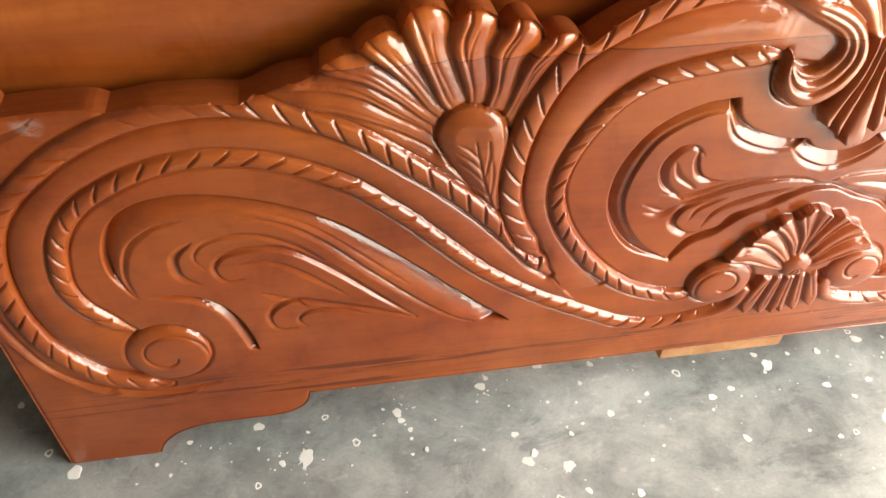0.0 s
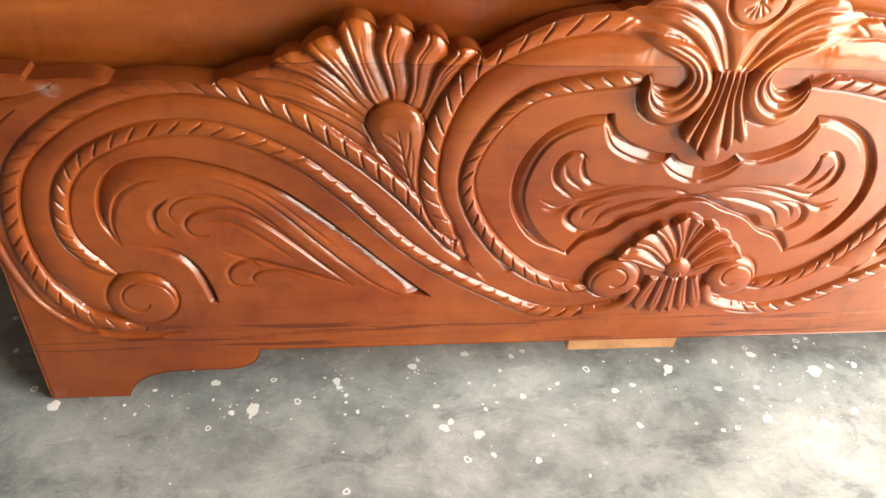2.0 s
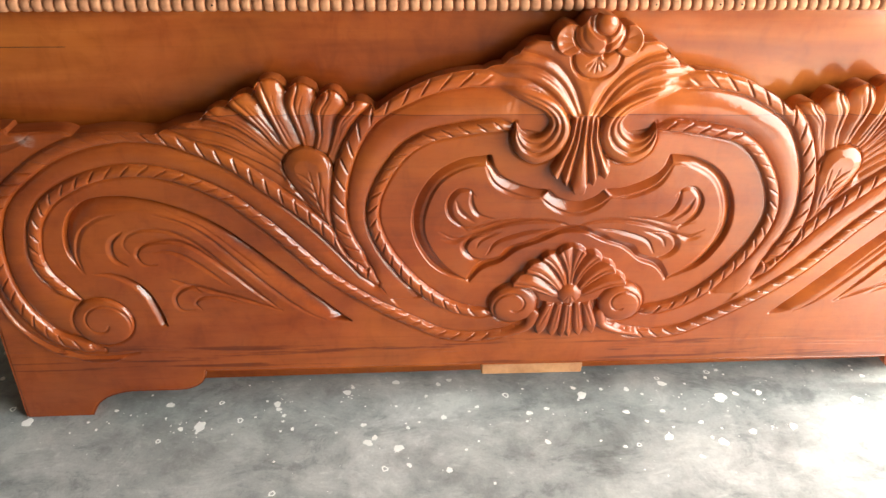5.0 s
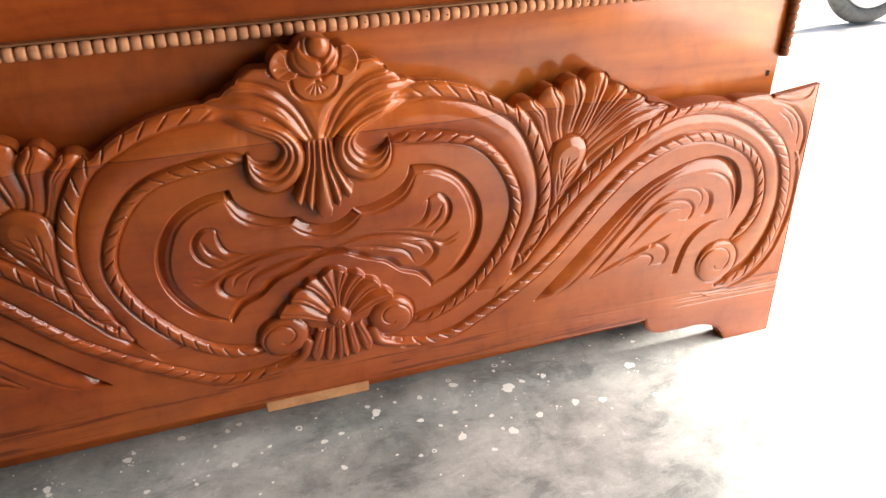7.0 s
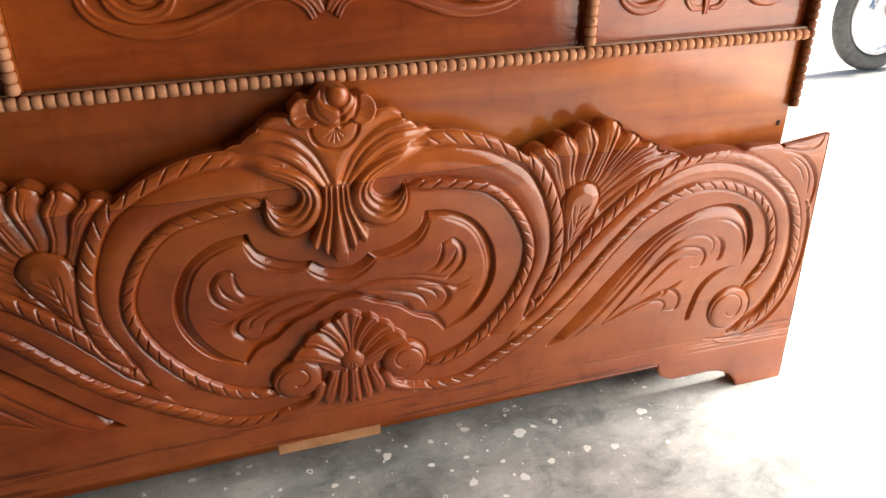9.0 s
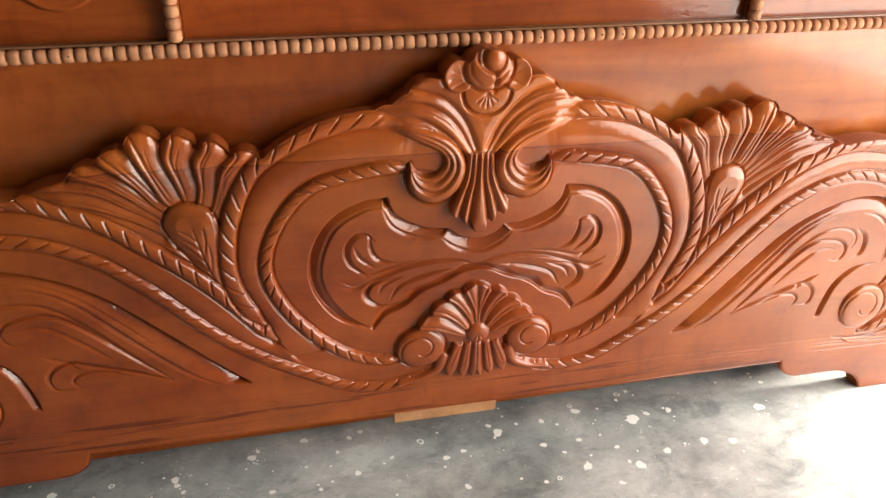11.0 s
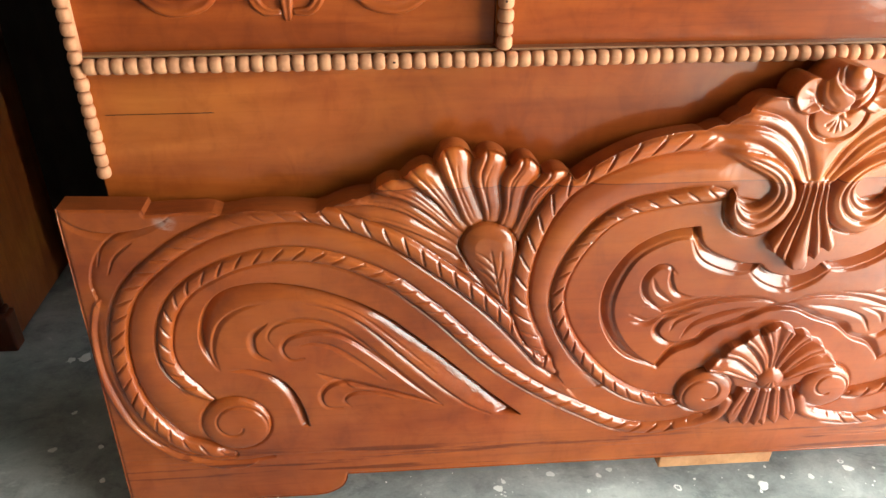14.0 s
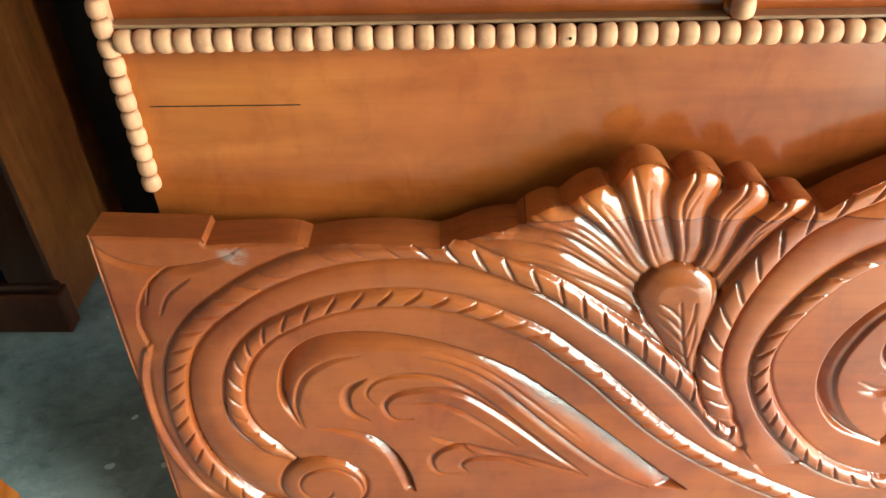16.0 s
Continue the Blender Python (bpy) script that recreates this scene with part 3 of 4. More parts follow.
# ---- lower medallion: fan, skirt and two volutes ----
fq = np.hypot(GX, GZ - 244)
in_f = inside(np.vstack([spline([(-3, 341), (9, 339), (20, 332), (24, 326)], every=3), spline([(25, 328), (37, 328), (46, 320), (49, 312)], every=3), spline([(51, 313), (63, 308), (70, 297), (72, 288)], every=3), spline([(73, 289), (82, 284), (90, 272), (88, 258)], every=3), [(-60, 238), (-30, 228), (3, 226)]]))
lo_, hi_ = petals(([(25, 328), (16, 313), (7, 292), (4, 268)], [(50, 314), (37, 306), (21, 286), (10, 262)], [(73, 288), (55, 285), (35, 270), (15, 250)], [(92, 262), (66, 258), (40, 248), (18, 240)]), 50)
hi_ = np.where(hi_ > 900, np.abs(GX) + 4, hi_)
span, across = np.minimum(lo_ + hi_, 40), lo_ / (lo_ + hi_ + 1e-3)
frond = np.interp(across, [0, 0.07, 0.18, 0.28, 0.36, 0.42, 0.6, 0.85, 1.0], [0, 0.6, 0.95, 1.0, 0.66, 0.9, 0.85, 0.4, 0.0])
H = np.where(in_f, 3 + 8.4 * frond * np.clip(span / 14, 0.3, 1.0) + 2 * smooth01(fq / 80), H)
REGION[in_f] = FAN
FEATHERS = ([(8, 236), (9, 205), (13, 152)], [(20, 236), (25, 205), (34, 156)], [(34, 238), (44, 210), (58, 168)])
lean = np.clip((236 - GZ) / 72, 0, 1)
at = np.interp(-GX / (1 + 0.6 * lean), [-1, 0, 8, 20, 34], [-0.56, -0.5, 0.5, 1.5, 2.5])
low = 154 + 17 * np.abs(((at + 0.5) % 1.0) * 2 - 1) + 0.22 * np.abs(GX)
in_s = (GZ < 236) & (GZ > low) & (at < 2.5) & ~in_f
ds = np.full(GX.shape, 1e4, np.float32)
for pts in FEATHERS:
    ds = np.minimum(ds, near(spline(pts, every=3), 30)[0])
H = np.where(in_s, 2.0 + 8.0 * (1 - np.exp(-np.clip(ds, 0, 20) / 2.3)), H)
REGION[in_s] = FAN
for pts in ([(0, 228), (0, 200), (0, 172)], [(14, 228), (17, 205), (21, 176)], [(27, 228), (34, 208), (42, 184)], [(2, 330), (1, 300), (0, 272)]):
    groove(pts, 1.7, 1.6)
dome(0, 248, 19, 19, 6, 9, FAN)
for pts in ([(0, 232), (0, 239), (0, 248)], [(9, 235), (6, 241), (2, 248)]):
    groove(pts, 2.0, 1.8)
volute(86, 226, 38, 1.35, 11, FANVOL, 1, 0.6)
ARM = [(52, 205), (60, 180), (86, 166), (120, 160)]
d, s, n, run = near(spline(ARM), 30)
H = np.where(d < 9, np.maximum(H, 9 * np.sqrt(np.clip(1 - (d / (10 - 5 * s / run)) ** 2, 0, 1))), H)

# ---- base lines and feet ----
for z in (125, 132, 141):
    H = H - (0.5 + 0.7 * np.sin(GX / 47.0 + z)) * np.clip(1 - np.abs(GZ - z - 1.5 * np.sin(GX / 90.0)) / 1.6, 0, 1) * (REGION == 0) * (np.abs(GX) > 60)
for z in (126, 119, 108):
    corner_right = corner_right - 3.0 * np.clip(1 - np.abs(GZ - z - 0.02 * (GX + 800)) / 1.9, 0, 1) * smooth01((-640 - GX) / 80)
REGION[(GZ < 95) & (GX < -600)] = FOOT

# ---- outline ----
outline = np.vstack([
    [(8, 93), (-600, 93)],
    spline([(602, 93), (606, 77), (616, 64), (642, 53), (690, 52), (740, 51), (778, 40), (800, 22), (812, 0)], every=3),
    [(-925, 0), (-914, 550), (-818, 546), (-816, 539)],
    spline([(816, 539), (780, 541), (745, 541), (729, 535)]),
    spline([(729, 535), (690, 541), (650, 541), (616, 537)]),
    *[spline(lobe, every=3) for lobe in LOBE_EDGE],
    spline([(300, 572), (280, 588), (252, 604), (221, 617), (185, 625), (158, 628)]),
    spline([(152, 627), (139, 634), (127, 635)], every=3),
    spline([(126, 637), (118, 646), (108, 651)], every=3),
    spline([(107, 653), (98, 664), (84, 670), (66, 669)], every=3),
    spline([(62, 660), (64, 672), (60, 685), (48, 694), (32, 690)], every=3),
    spline([(31, 691), (22, 702), (9, 708), (-8, 708)], every=3),
])
H = 0.94 * H
keep = inside(outline)
dist = near(outline, 30)[0]
sdf = np.where(keep, dist, -dist)
H = H - 4.0 * np.clip(1 - dist / 5.0, 0, 1) ** 2 * (dist < 5) * keep


# petal ends roll over towards the back
rolled = (REGION == SHELL) & keep
H = np.where(rolled, H - 5.0 * np.clip(1 - dist / 15.0, 0, 1) ** 2, H)


def eased(h):
    """Each height drawn a little towards its neighbours."""
    p = np.pad(h, 1, mode="edge")
    return (p[:-2, 1:-1] + p[2:, 1:-1] + p[1:-1, :-2] + p[1:-1, 2:] + 4 * p[1:-1, 1:-1]) / 8


H = eased(H)


# the cuts of wing, curl and tassel run into one another softly
soft = smooth01((168 - np.abs(GX)) / 10) * smooth01((GZ - 548) / 8) * smooth01((645 - GZ) / 8)
for _ in range(3):
    H = H + soft * (eased(H) - H)
soft = smooth01((150 - np.abs(GX)) / 10) * smooth01((np.abs(GX) - 80) / 8) * smooth01((GZ - 592) / 5) * smooth01((626 - GZ) / 6)
for _ in range(8):
    H = H + soft * (eased(H) - H)


def placed(x, z, h):
    """From the drawing to the standing board: it leans back, and its right half is cut a little shorter."""
    a, u = np.abs(x) / 1000.0, np.asarray(z) / 1000.0
    da = (5.4 + 49.2 * a - 14.6 * u - 97.6 * a * a + 29.8 * a * u - 5.1 * u * u + 50.4 * a**3 + 24.8 * a * a * u + 3.3 * a * u * u + 3.2 * u**3) * np.clip(a / 0.06, 0, 1)
    dz = 3.2 * np.clip(u / 0.05, 0, 1) + 2.8 * a * np.clip(u / 0.05, 0, 1) - 61.2 * u - 5.8 * a * a - 22.4 * a * u + 48.2 * u * u + 1.5 * a**3 + 12.3 * a * a * u - 0.8 * a * u * u + 10.7 * u**3
    a = a + da / 1000
    u = np.maximum(u + dz / 1000, 0.0)
    a0 = np.abs(x) / 1000.0
    horn = -0.0075 * smooth01((a0 - 0.812) / 0.006) + 0.009 * np.clip((a0 - 0.83) / 0.084, 0, 1) ** 2
    u = u + np.where(x > 0, horn, 0) * np.clip((u - 0.44) / 0.09, 0, 1)
    lean = np.interp(z, [150, 235, 330, 450, 520, 600, 640, 700], [3, 3, 0, -2, -2, 0, 3, 4]) * np.exp(-((a0 / 0.1) ** 2)) / 1000
    wx = MID + lean + np.sign(x) * a - np.where(x > 0, 0.035 * np.maximum(a - 0.36, 0), 0)
    return np.stack([wx, FACE + LEAN_BACK * u - np.asarray(h) / 1000, u], 1)


def board_patch(name, faces_mask, vx, vz, vh, cells):
    """The chosen cells of the grid as a mesh of their own."""
    ids = cells[faces_mask]
    used, inv = np.unique(ids, return_inverse=True)
    verts = placed(vx[used], vz[used], vh[used])
    return mesh_of(name, verts.tolist(), inv.reshape(-1, 4).tolist())


def full(a, sign=1):
    return np.concatenate([a, sign * a[:, -2::-1]], 1)


fx, fz, fs = full(GX, -1), full(GZ), full(sdf)
fh = np.concatenate([H + 0.9 * corner_left, (H + 0.9 * corner_right)[:, -2::-1]], 1)

# the rose turns one way: its petals wrap round the bud without mirroring
r0, c0, c1 = int(608 / STEP), NX - 62, NX + 63
wx_, wz_ = fx[r0:, c0:c1], fz[r0:, c0:c1]
rose_h = fh[r0:, c0:c1].copy()


def beside(points):
    """Distance and signed side of the rose's grid points from a smooth line."""
    line = spline([(-x, z) for x, z in points], every=2.5)
    best, sign = np.full(wx_.shape, 1e4), np.zeros(wx_.shape)
    for a, b in zip(line[:-1], line[1:]):
        v = b - a
        size = max(np.hypot(*v), 1e-6)
        t = np.clip(((wx_ - a[0]) * v[0] + (wz_ - a[1]) * v[1]) / size**2, 0, 1)
        d = np.hypot(wx_ - a[0] - t * v[0], wz_ - a[1] - t * v[1])
        sign = np.where(d < best, np.sign(v[0] * (wz_ - a[1]) - v[1] * (wx_ - a[0])), sign)
        best = np.minimum(best, d)
    return best, sign


def rose_cut(points, depth, wide_, narrow):
    """A cut with one sloping bank and one steep one."""
    global rose_h
    d, sign = beside(points)
    rose_h = rose_h - depth * np.clip(1 - d / np.where(sign > 0, wide_, narrow), 0, 1) ** 1.2


def oval(x, z, rx, rz):
    return ((wx_ - x) / rx) ** 2 + ((wz_ - z) / rz) ** 2


# hanging half disc with its star, a cupped disc on each side, the ball of wrapped petals and its core
q = oval(0, 648, 35, 31)
rose_h = np.where((q < 1) & (wz_ < 662), 9.5 + 3.0 * np.clip(1 - q, 0, 1) ** 0.35, np.where((q < 1.25) & (q > 1) & (wz_ < 655), rose_h - 3.5, rose_h))
for turn_ in (-0.95, -0.48, 0.0, 0.48, 0.95):
    rose_cut([(2 * math.sin(turn_), 646), (11 * math.sin(turn_), 646 - 11 * math.cos(turn_)), (19 * math.sin(turn_), 647 - 20 * math.cos(turn_))], 2.6, 1.5, 1.5)
for sg in (-1, 1):
    q = oval(sg * 43, 673, 22, 23)
    rose_h = np.where(q < 1, 14.0 + 3.0 * np.clip((1 - q) * 6, 0, 1) ** 0.5 - 3.5 * np.clip(1 - q, 0, 1), rose_h)
    for turn_ in (-0.5, 0.0, 0.5, 1.0):
        rose_cut([(sg * 30, 668), (sg * (30 + 14 * math.cos(turn_)), 668 + 14 * math.sin(turn_)), (sg * (30 + 26 * math.cos(turn_)), 668 + 24 * math.sin(turn_))], 1.4, 1.6, 1.6)
q = oval(0, 682, 37, 31)
rose_h = np.where((q < 1.2) & (q > 1) & (wz_ > 650), rose_h - 4.0, rose_h)
rose_h = np.where(q < 1, 11 + 15 * np.clip(1 - q, 0, 1) ** 0.45, rose_h)
rose_cut([(-19, 709), (-21, 693), (-8, 680), (6, 673), (8, 652)], 6.0, 9.0, 1.5)
rose_cut([(36, 700), (31, 685), (16, 671), (4, 662)], 5.0, 8.0, 1.5)
rose_cut([(-31, 690), (-28, 674), (-16, 662)], 2.0, 5.0, 1.4)
q = np.hypot(wx_ - 5, (wz_ - 697) * 1.02)
rose_h = rose_h - 4.5 * np.exp(-(((q - 18) / 2.2) ** 2))
rose_h = np.where(q < 16.5, 20 + 9 * np.sqrt(np.clip(1 - (q / 16.5) ** 2, 0, 1)), rose_h)
for _ in range(2):
    rose_h = eased(rose_h)
near_rose = smooth01((72 - np.abs(wx_)) / 6)
fh[r0:, c0:c1] = fh[r0:, c0:c1] * (1 - near_rose) + rose_h * near_rose
side = np.sign(full(GX * 0 - 1, -1)).astype(np.int16)
reg = full(REGION)
gz_, gx_ = np.gradient(fs, STEP)
glen = np.maximum(np.hypot(gx_, gz_), 0.3)
out = fs < 0
fx = np.where(out, fx - fs * gx_ / glen**2, fx)
fz = np.where(out, fz - fs * gz_ / glen**2, fz)
rows, cols = fx.shape
idx = np.arange(rows * cols).reshape(rows, cols)
cells = np.stack([idx[:-1, :-1], idx[:-1, 1:], idx[1:, 1:], idx[1:, :-1]], -1).reshape(-1, 4)
alive = (fs.ravel()[cells] > 0).any(1)
creg, cside = reg[:-1, :-1].ravel(), side[:-1, :-1].ravel()
vx, vz, vh = fx.ravel(), fz.ravel(), fh.ravel()

footboard = thing("footboard", "varnished red-brown carved wooden footboard standing on the concrete floor", "footboard")
NAMES = {ROPE_A: "outer_rope_moulding", ROPE_B: "inner_rope_moulding", ROPE_C: "cartouche_rope_moulding", ROPE_D: "cartouche_inner_rope", SHELL: "carved_shell", BUD: "carved_bud", VOLUTE: "volute", CURL: "carved_curl",
         TASSEL: "carved_tassel", WING: "carved_wing", ROSE: "carved_rose", FAN: "fan_medallion", FANVOL: "medallion_volute", FOOT: "bracket_foot"}
for rid, nm in NAMES.items():
    for sd in ((-1, 1) if rid not in (TASSEL, ROSE, FAN) else (0,)):
        m = alive & (creg == rid) & ((cside == sd) if sd else True)
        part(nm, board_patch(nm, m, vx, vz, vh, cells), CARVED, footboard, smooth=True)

# flat of the board, with its edges and back
m = alive & (creg == PANEL_ID)
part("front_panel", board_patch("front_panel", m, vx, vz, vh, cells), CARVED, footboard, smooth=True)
rim = np.concatenate([cells[alive][:, [k, (k + 1) % 4]] for k in range(4)])
key = np.sort(rim, 1)
_, first, count = np.unique(key[:, 0].astype(np.int64) * rows * cols + key[:, 1], return_index=True, return_counts=True)
rim = rim[first[count == 1]]
used, inv = np.unique(rim, return_inverse=True)
inv = inv.reshape(-1, 2)
front = placed(vx[used], vz[used], vh[used])


def depth_of(x, z):
    """The board is pared thinner towards its crest and at the pointed end of its right top corner."""
    t = 1000 * THICK * (1 - 0.12 * smooth01((z - 540) / 60))
    return np.where((x > 690) & (z > 480), t + (9.0 - t) * smooth01((x - 690) / 150), t)


back_x, back_z = vx[used], vz[used] - 3.0 * smooth01((vz[used] - 545) / 40)
rear = placed(back_x, back_z, -depth_of(back_x, back_z))
part("edge_band", mesh_of("edge_band", np.vstack([front, rear]).tolist(), [(int(b), int(a), int(a) + len(used), int(b) + len(used)) for a, b in inv]), SAWN, footboard)
half_ring = outline[outline[:, 0] < 0]
ring = np.vstack([half_ring, (half_ring * (-1, 1))[::-1]])
part("back_face", mesh_of("back_face", placed(ring[:, 0], ring[:, 1] - 3.0 * smooth01((ring[:, 1] - 545) / 40), -depth_of(ring[:, 0], ring[:, 1])).tolist(), [tuple(range(len(ring)))]), CARVED, footboard)
part("batten", box(0.798, 0.978, 0.014, 0.044, 0.067, 0.0915, 0.002), PALE, footboard, "pale unvarnished wooden batten")


# ---- the headboard standing behind ----
HB0, HB1, HBY = 0.045, 1.797, 0.092
headboard = thing("headboard", "varnished wooden headboard with pale beaded strips behind the footboard", "headboard")
BEAD_Z = 0.6875
headboard.rotation_euler = (0, -0.0103, 0)
lower = part("lower_panel", box(HB0, HB1, HBY, HBY + 0.03, 0.0, BEAD_Z + 0.0092, 0.002), PANEL, headboard)
BAYS = ((HB0, 0.527), (0.547, 1.357), (1.377, HB1))
for a, b in BAYS:
    part("upper_panel", box(a, b, HBY + 0.006, HBY + 0.028, BEAD_Z + 0.01, 1.42, 0.001), UPPER, headboard)
part("top_rail", box(HB0, HB1, HBY - 0.004, HBY + 0.03, 1.42, 1.5, 0.004), PANEL, headboard)
for x in (0.537, 1.367):
    part("stile", box(x - 0.0095, x + 0.0095, HBY + 0.002, HBY + 0.028, BEAD_Z + 0.01, 1.42), PANEL, headboard)
part("mortise", box(1.775, 1.782, HBY - 0.001, HBY + 0.002, 0.519, 0.529), UNLIT_BLACK, headboard, "small dark square mortise hole")
for a, b in ((HB0 + 0.012, 0.5285), (0.5455, 1.3585), (1.3755, HB1 - 0.002)):
    part("ledge", box(a, b, HBY - 0.009, HBY + 0.0055, BEAD_Z + 0.0098, BEAD_Z + 0.0128, 0.0008), LEDGE, headboard, "thin brown glossy ledge above the beads")
part("split", box(0.066, 0.192, HBY - 0.0004, HBY + 0.002, 0.6262, 0.627), UNLIT_BLACK, headboard, "fine dark split along the grain")


def bead_mesh(length, radius, mat):
    """A turned barrel bead, its axis along x."""
    prof = [(-0.5, 0.5), (-0.47, 0.74), (-0.36, 0.92), (-0.15, 1.0), (0.15, 1.0), (0.36, 0.92), (0.47, 0.74), (0.5, 0.5)]
    n = 14
    verts = [(length * u, radius * r * math.cos(2 * math.pi * k / n), radius * r * math.sin(2 * math.pi * k / n)) for u, r in prof for k in range(n)]
    faces = [(i * n + k, i * n + (k + 1) % n, (i + 1) * n + (k + 1) % n, (i + 1) * n + k) for i in range(len(prof) - 1) for k in range(n)]
    faces += [tuple(range(n))[::-1], tuple(range((len(prof) - 1) * n, len(prof) * n))]
    me = mesh_of("bead", verts, faces)
    me.shade_smooth()
    me.materials.append(mat)
    return me


BEAD = bead_mesh(0.015, 0.0096, PALE)
BROWN = bead_mesh(0.015, 0.0082, STAINED)
HOLED = bead_mesh(0.015, 0.0096, PALE)
bm = bmesh.new()
bm.from_mesh(HOLED)
spot = bm.faces.new([bm.verts.new((0.002 + 0.0016 * math.cos(k * math.pi / 4), -0.0099, 0.0012 + 0.0014 * math.sin(k * math.pi / 4))) for k in range(8)])
spot.material_index = 1
bm.to_mesh(HOLED)
bm.free()
HOLED.materials.append(UNLIT_BLACK)


def bead_row(name, start, end, label, girth=1.0, plain_bead=BEAD, mat=PALE):
    start, end = Vector(start), Vector(end)
    run = end - start
    n = round(run.length / 0.0155)
    strip = part(name, box(min(start.x, end.x) - 0.003, max(start.x, end.x) + 0.003, HBY - 0.004, HBY + 0.008, min(start.z, end.z) - 0.003, max(start.z, end.z) + 0.003, 0.001), mat, headboard, label)
    turn = run.to_track_quat("X", "Z")
    for k in range(n):
        holed = random.random() < 0.1 and mat is PALE
        ob = new("bead", HOLED if holed else plain_bead)
        ob.parent = strip
        q = turn @ Euler((0 if holed else random.uniform(0, 6.28), 0, 0)).to_quaternion()
        ob.matrix_basis = Matrix.LocRotScale(start + run * ((k + 0.5) / n) + Vector((0, random.uniform(-0.0006, 0.0006), 0)), q, Vector((random.uniform(0.95, 1.03), girth * random.uniform(0.95, 1.03), girth * random.uniform(0.95, 1.03))))


BY = HBY - 0.009
bead_row("bead_strip", (0.058, BY, BEAD_Z), (HB1 - 0.004, BY, BEAD_Z), "pale turned wooden beads in a row")
bead_row("bead_strip", (0.052, BY, 0.55), (0.049, BY, 1.3), "pale turned wooden beads in a row", 0.84)
bead_row("bead_strip", (HB1 + 0.002, BY, 0.556), (HB1 + 0.002, BY, 1.3), "brown stained turned wooden beads in a row", 1.0, BROWN, STAINED)
bead_row("bead_strip", (0.537, BY, BEAD_Z + 0.012), (0.537, BY, 1.3), "pale turned wooden beads in a row")
bead_row("bead_strip", (1.367, BY, BEAD_Z + 0.012), (1.367, BY, 1.3), "pale turned wooden beads in a row")



# carved scrolls on the upper panels of the headboard
def ribbon(points, width, height, y0, taper=True):
    """A half-round carved ribbon along a smooth line on an upright face."""
    line = spline([(-x * 1000, z * 1000) for x, z in points], every=4) / 1000
    n, k = len(line), 11
    verts, faces = [], []
    for i, p in enumerate(line):
        q = line[min(i + 1, n - 1)] - line[max(i - 1, 0)]
        q = q / max(np.hypot(*q), 1e-9)
        w = width * (0.35 + 0.65 * math.sin(math.pi * (0.06 + 0.88 * i / (n - 1)))) if taper else width
        for j in range(k):
            a = math.pi * j / (k - 1)
            off = -w * math.cos(a)
            verts.append((p[0] - q[1] * off, y0 + 0.001 - height * (0.75 * math.sin(a) ** 0.6 - 0.3 * math.exp(-(((a - 1.57) / 0.25) ** 2))) * w / width, p[1] + q[0] * off))
    for i in range(n - 1):
        for j in range(k - 1):
            faces.append((i * k + j, i * k + j + 1, (i + 1) * k + j + 1, (i + 1) * k + j))
    faces += [tuple(range(k)), tuple(range((n - 1) * k, n * k))[::-1]]
    bm = bmesh.new()
    me = mesh_of("ribbon", verts, faces)
    bm.from_mesh(me)
    bpy.data.meshes.remove(me)
    bmesh.ops.recalc_face_normals(bm, faces=bm.faces[:])
    return bm


UPY = HBY + 0.006


def side_motif(c):
    for sg in (-1, 1):
        part("carved_scroll", ribbon([(c + sg * x, z) for x, z in ((0.155, 0.795), (0.158, 0.768), (0.14, 0.752), (0.118, 0.748), (0.092, 0.756), (0.078, 0.778), (0.072, 0.81), (0.05, 0.84))], 0.011, 0.012, UPY), UPPER, headboard, smooth=True)
        part("carved_scroll", ribbon([(c + sg * x, z) for x, z in ((0.14, 0.80), (0.132, 0.78), (0.112, 0.772), (0.1, 0.79), (0.108, 0.806))], 0.007, 0.009, UPY), UPPER, headboard, smooth=True)
        part("carved_loop", ribbon([(c + sg * x, z) for x, z in ((0.006, 0.742), (0.026, 0.744), (0.037, 0.76), (0.03, 0.778), (0.014, 0.778), (0.008, 0.762), (0.012, 0.82))], 0.008, 0.01, UPY), UPPER, headboard, smooth=True)
    part("carved_drop", ribbon([(c, 0.732), (c, 0.745), (c, 0.79), (c, 0.83)], 0.009, 0.012, UPY), UPPER, headboard, smooth=True)


side_motif(0.29)
side_motif(1.585)
for sg in (-1, 1):
    c = 0.952
    part("carved_scroll", ribbon([(c + sg * x, z) for x, z in ((0.318, 0.84), (0.312, 0.80), (0.285, 0.776), (0.24, 0.765), (0.19, 0.768), (0.14, 0.785), (0.095, 0.802), (0.055, 0.803), (0.028, 0.788), (0.016, 0.768))], 0.012, 0.013, UPY), UPPER, headboard, smooth=True)
    part("carved_scroll", ribbon([(c + sg * x, z) for x, z in ((0.29, 0.84), (0.278, 0.8), (0.245, 0.784), (0.21, 0.795), (0.2, 0.83), (0.22, 0.852))], 0.010, 0.012, UPY), UPPER, headboard, smooth=True)
    part("carved_scroll", ribbon([(c + sg * x, z) for x, z in ((0.26, 0.83), (0.248, 0.808), (0.228, 0.812), (0.226, 0.835))], 0.008, 0.01, UPY), UPPER, headboard, smooth=True)
    part("carved_leaf", ribbon([(c + sg * x, z) for x, z in ((0.004, 0.776), (0.02, 0.80), (0.05, 0.825), (0.09, 0.835))], 0.012, 0.012, UPY), UPPER, headboard, smooth=True)

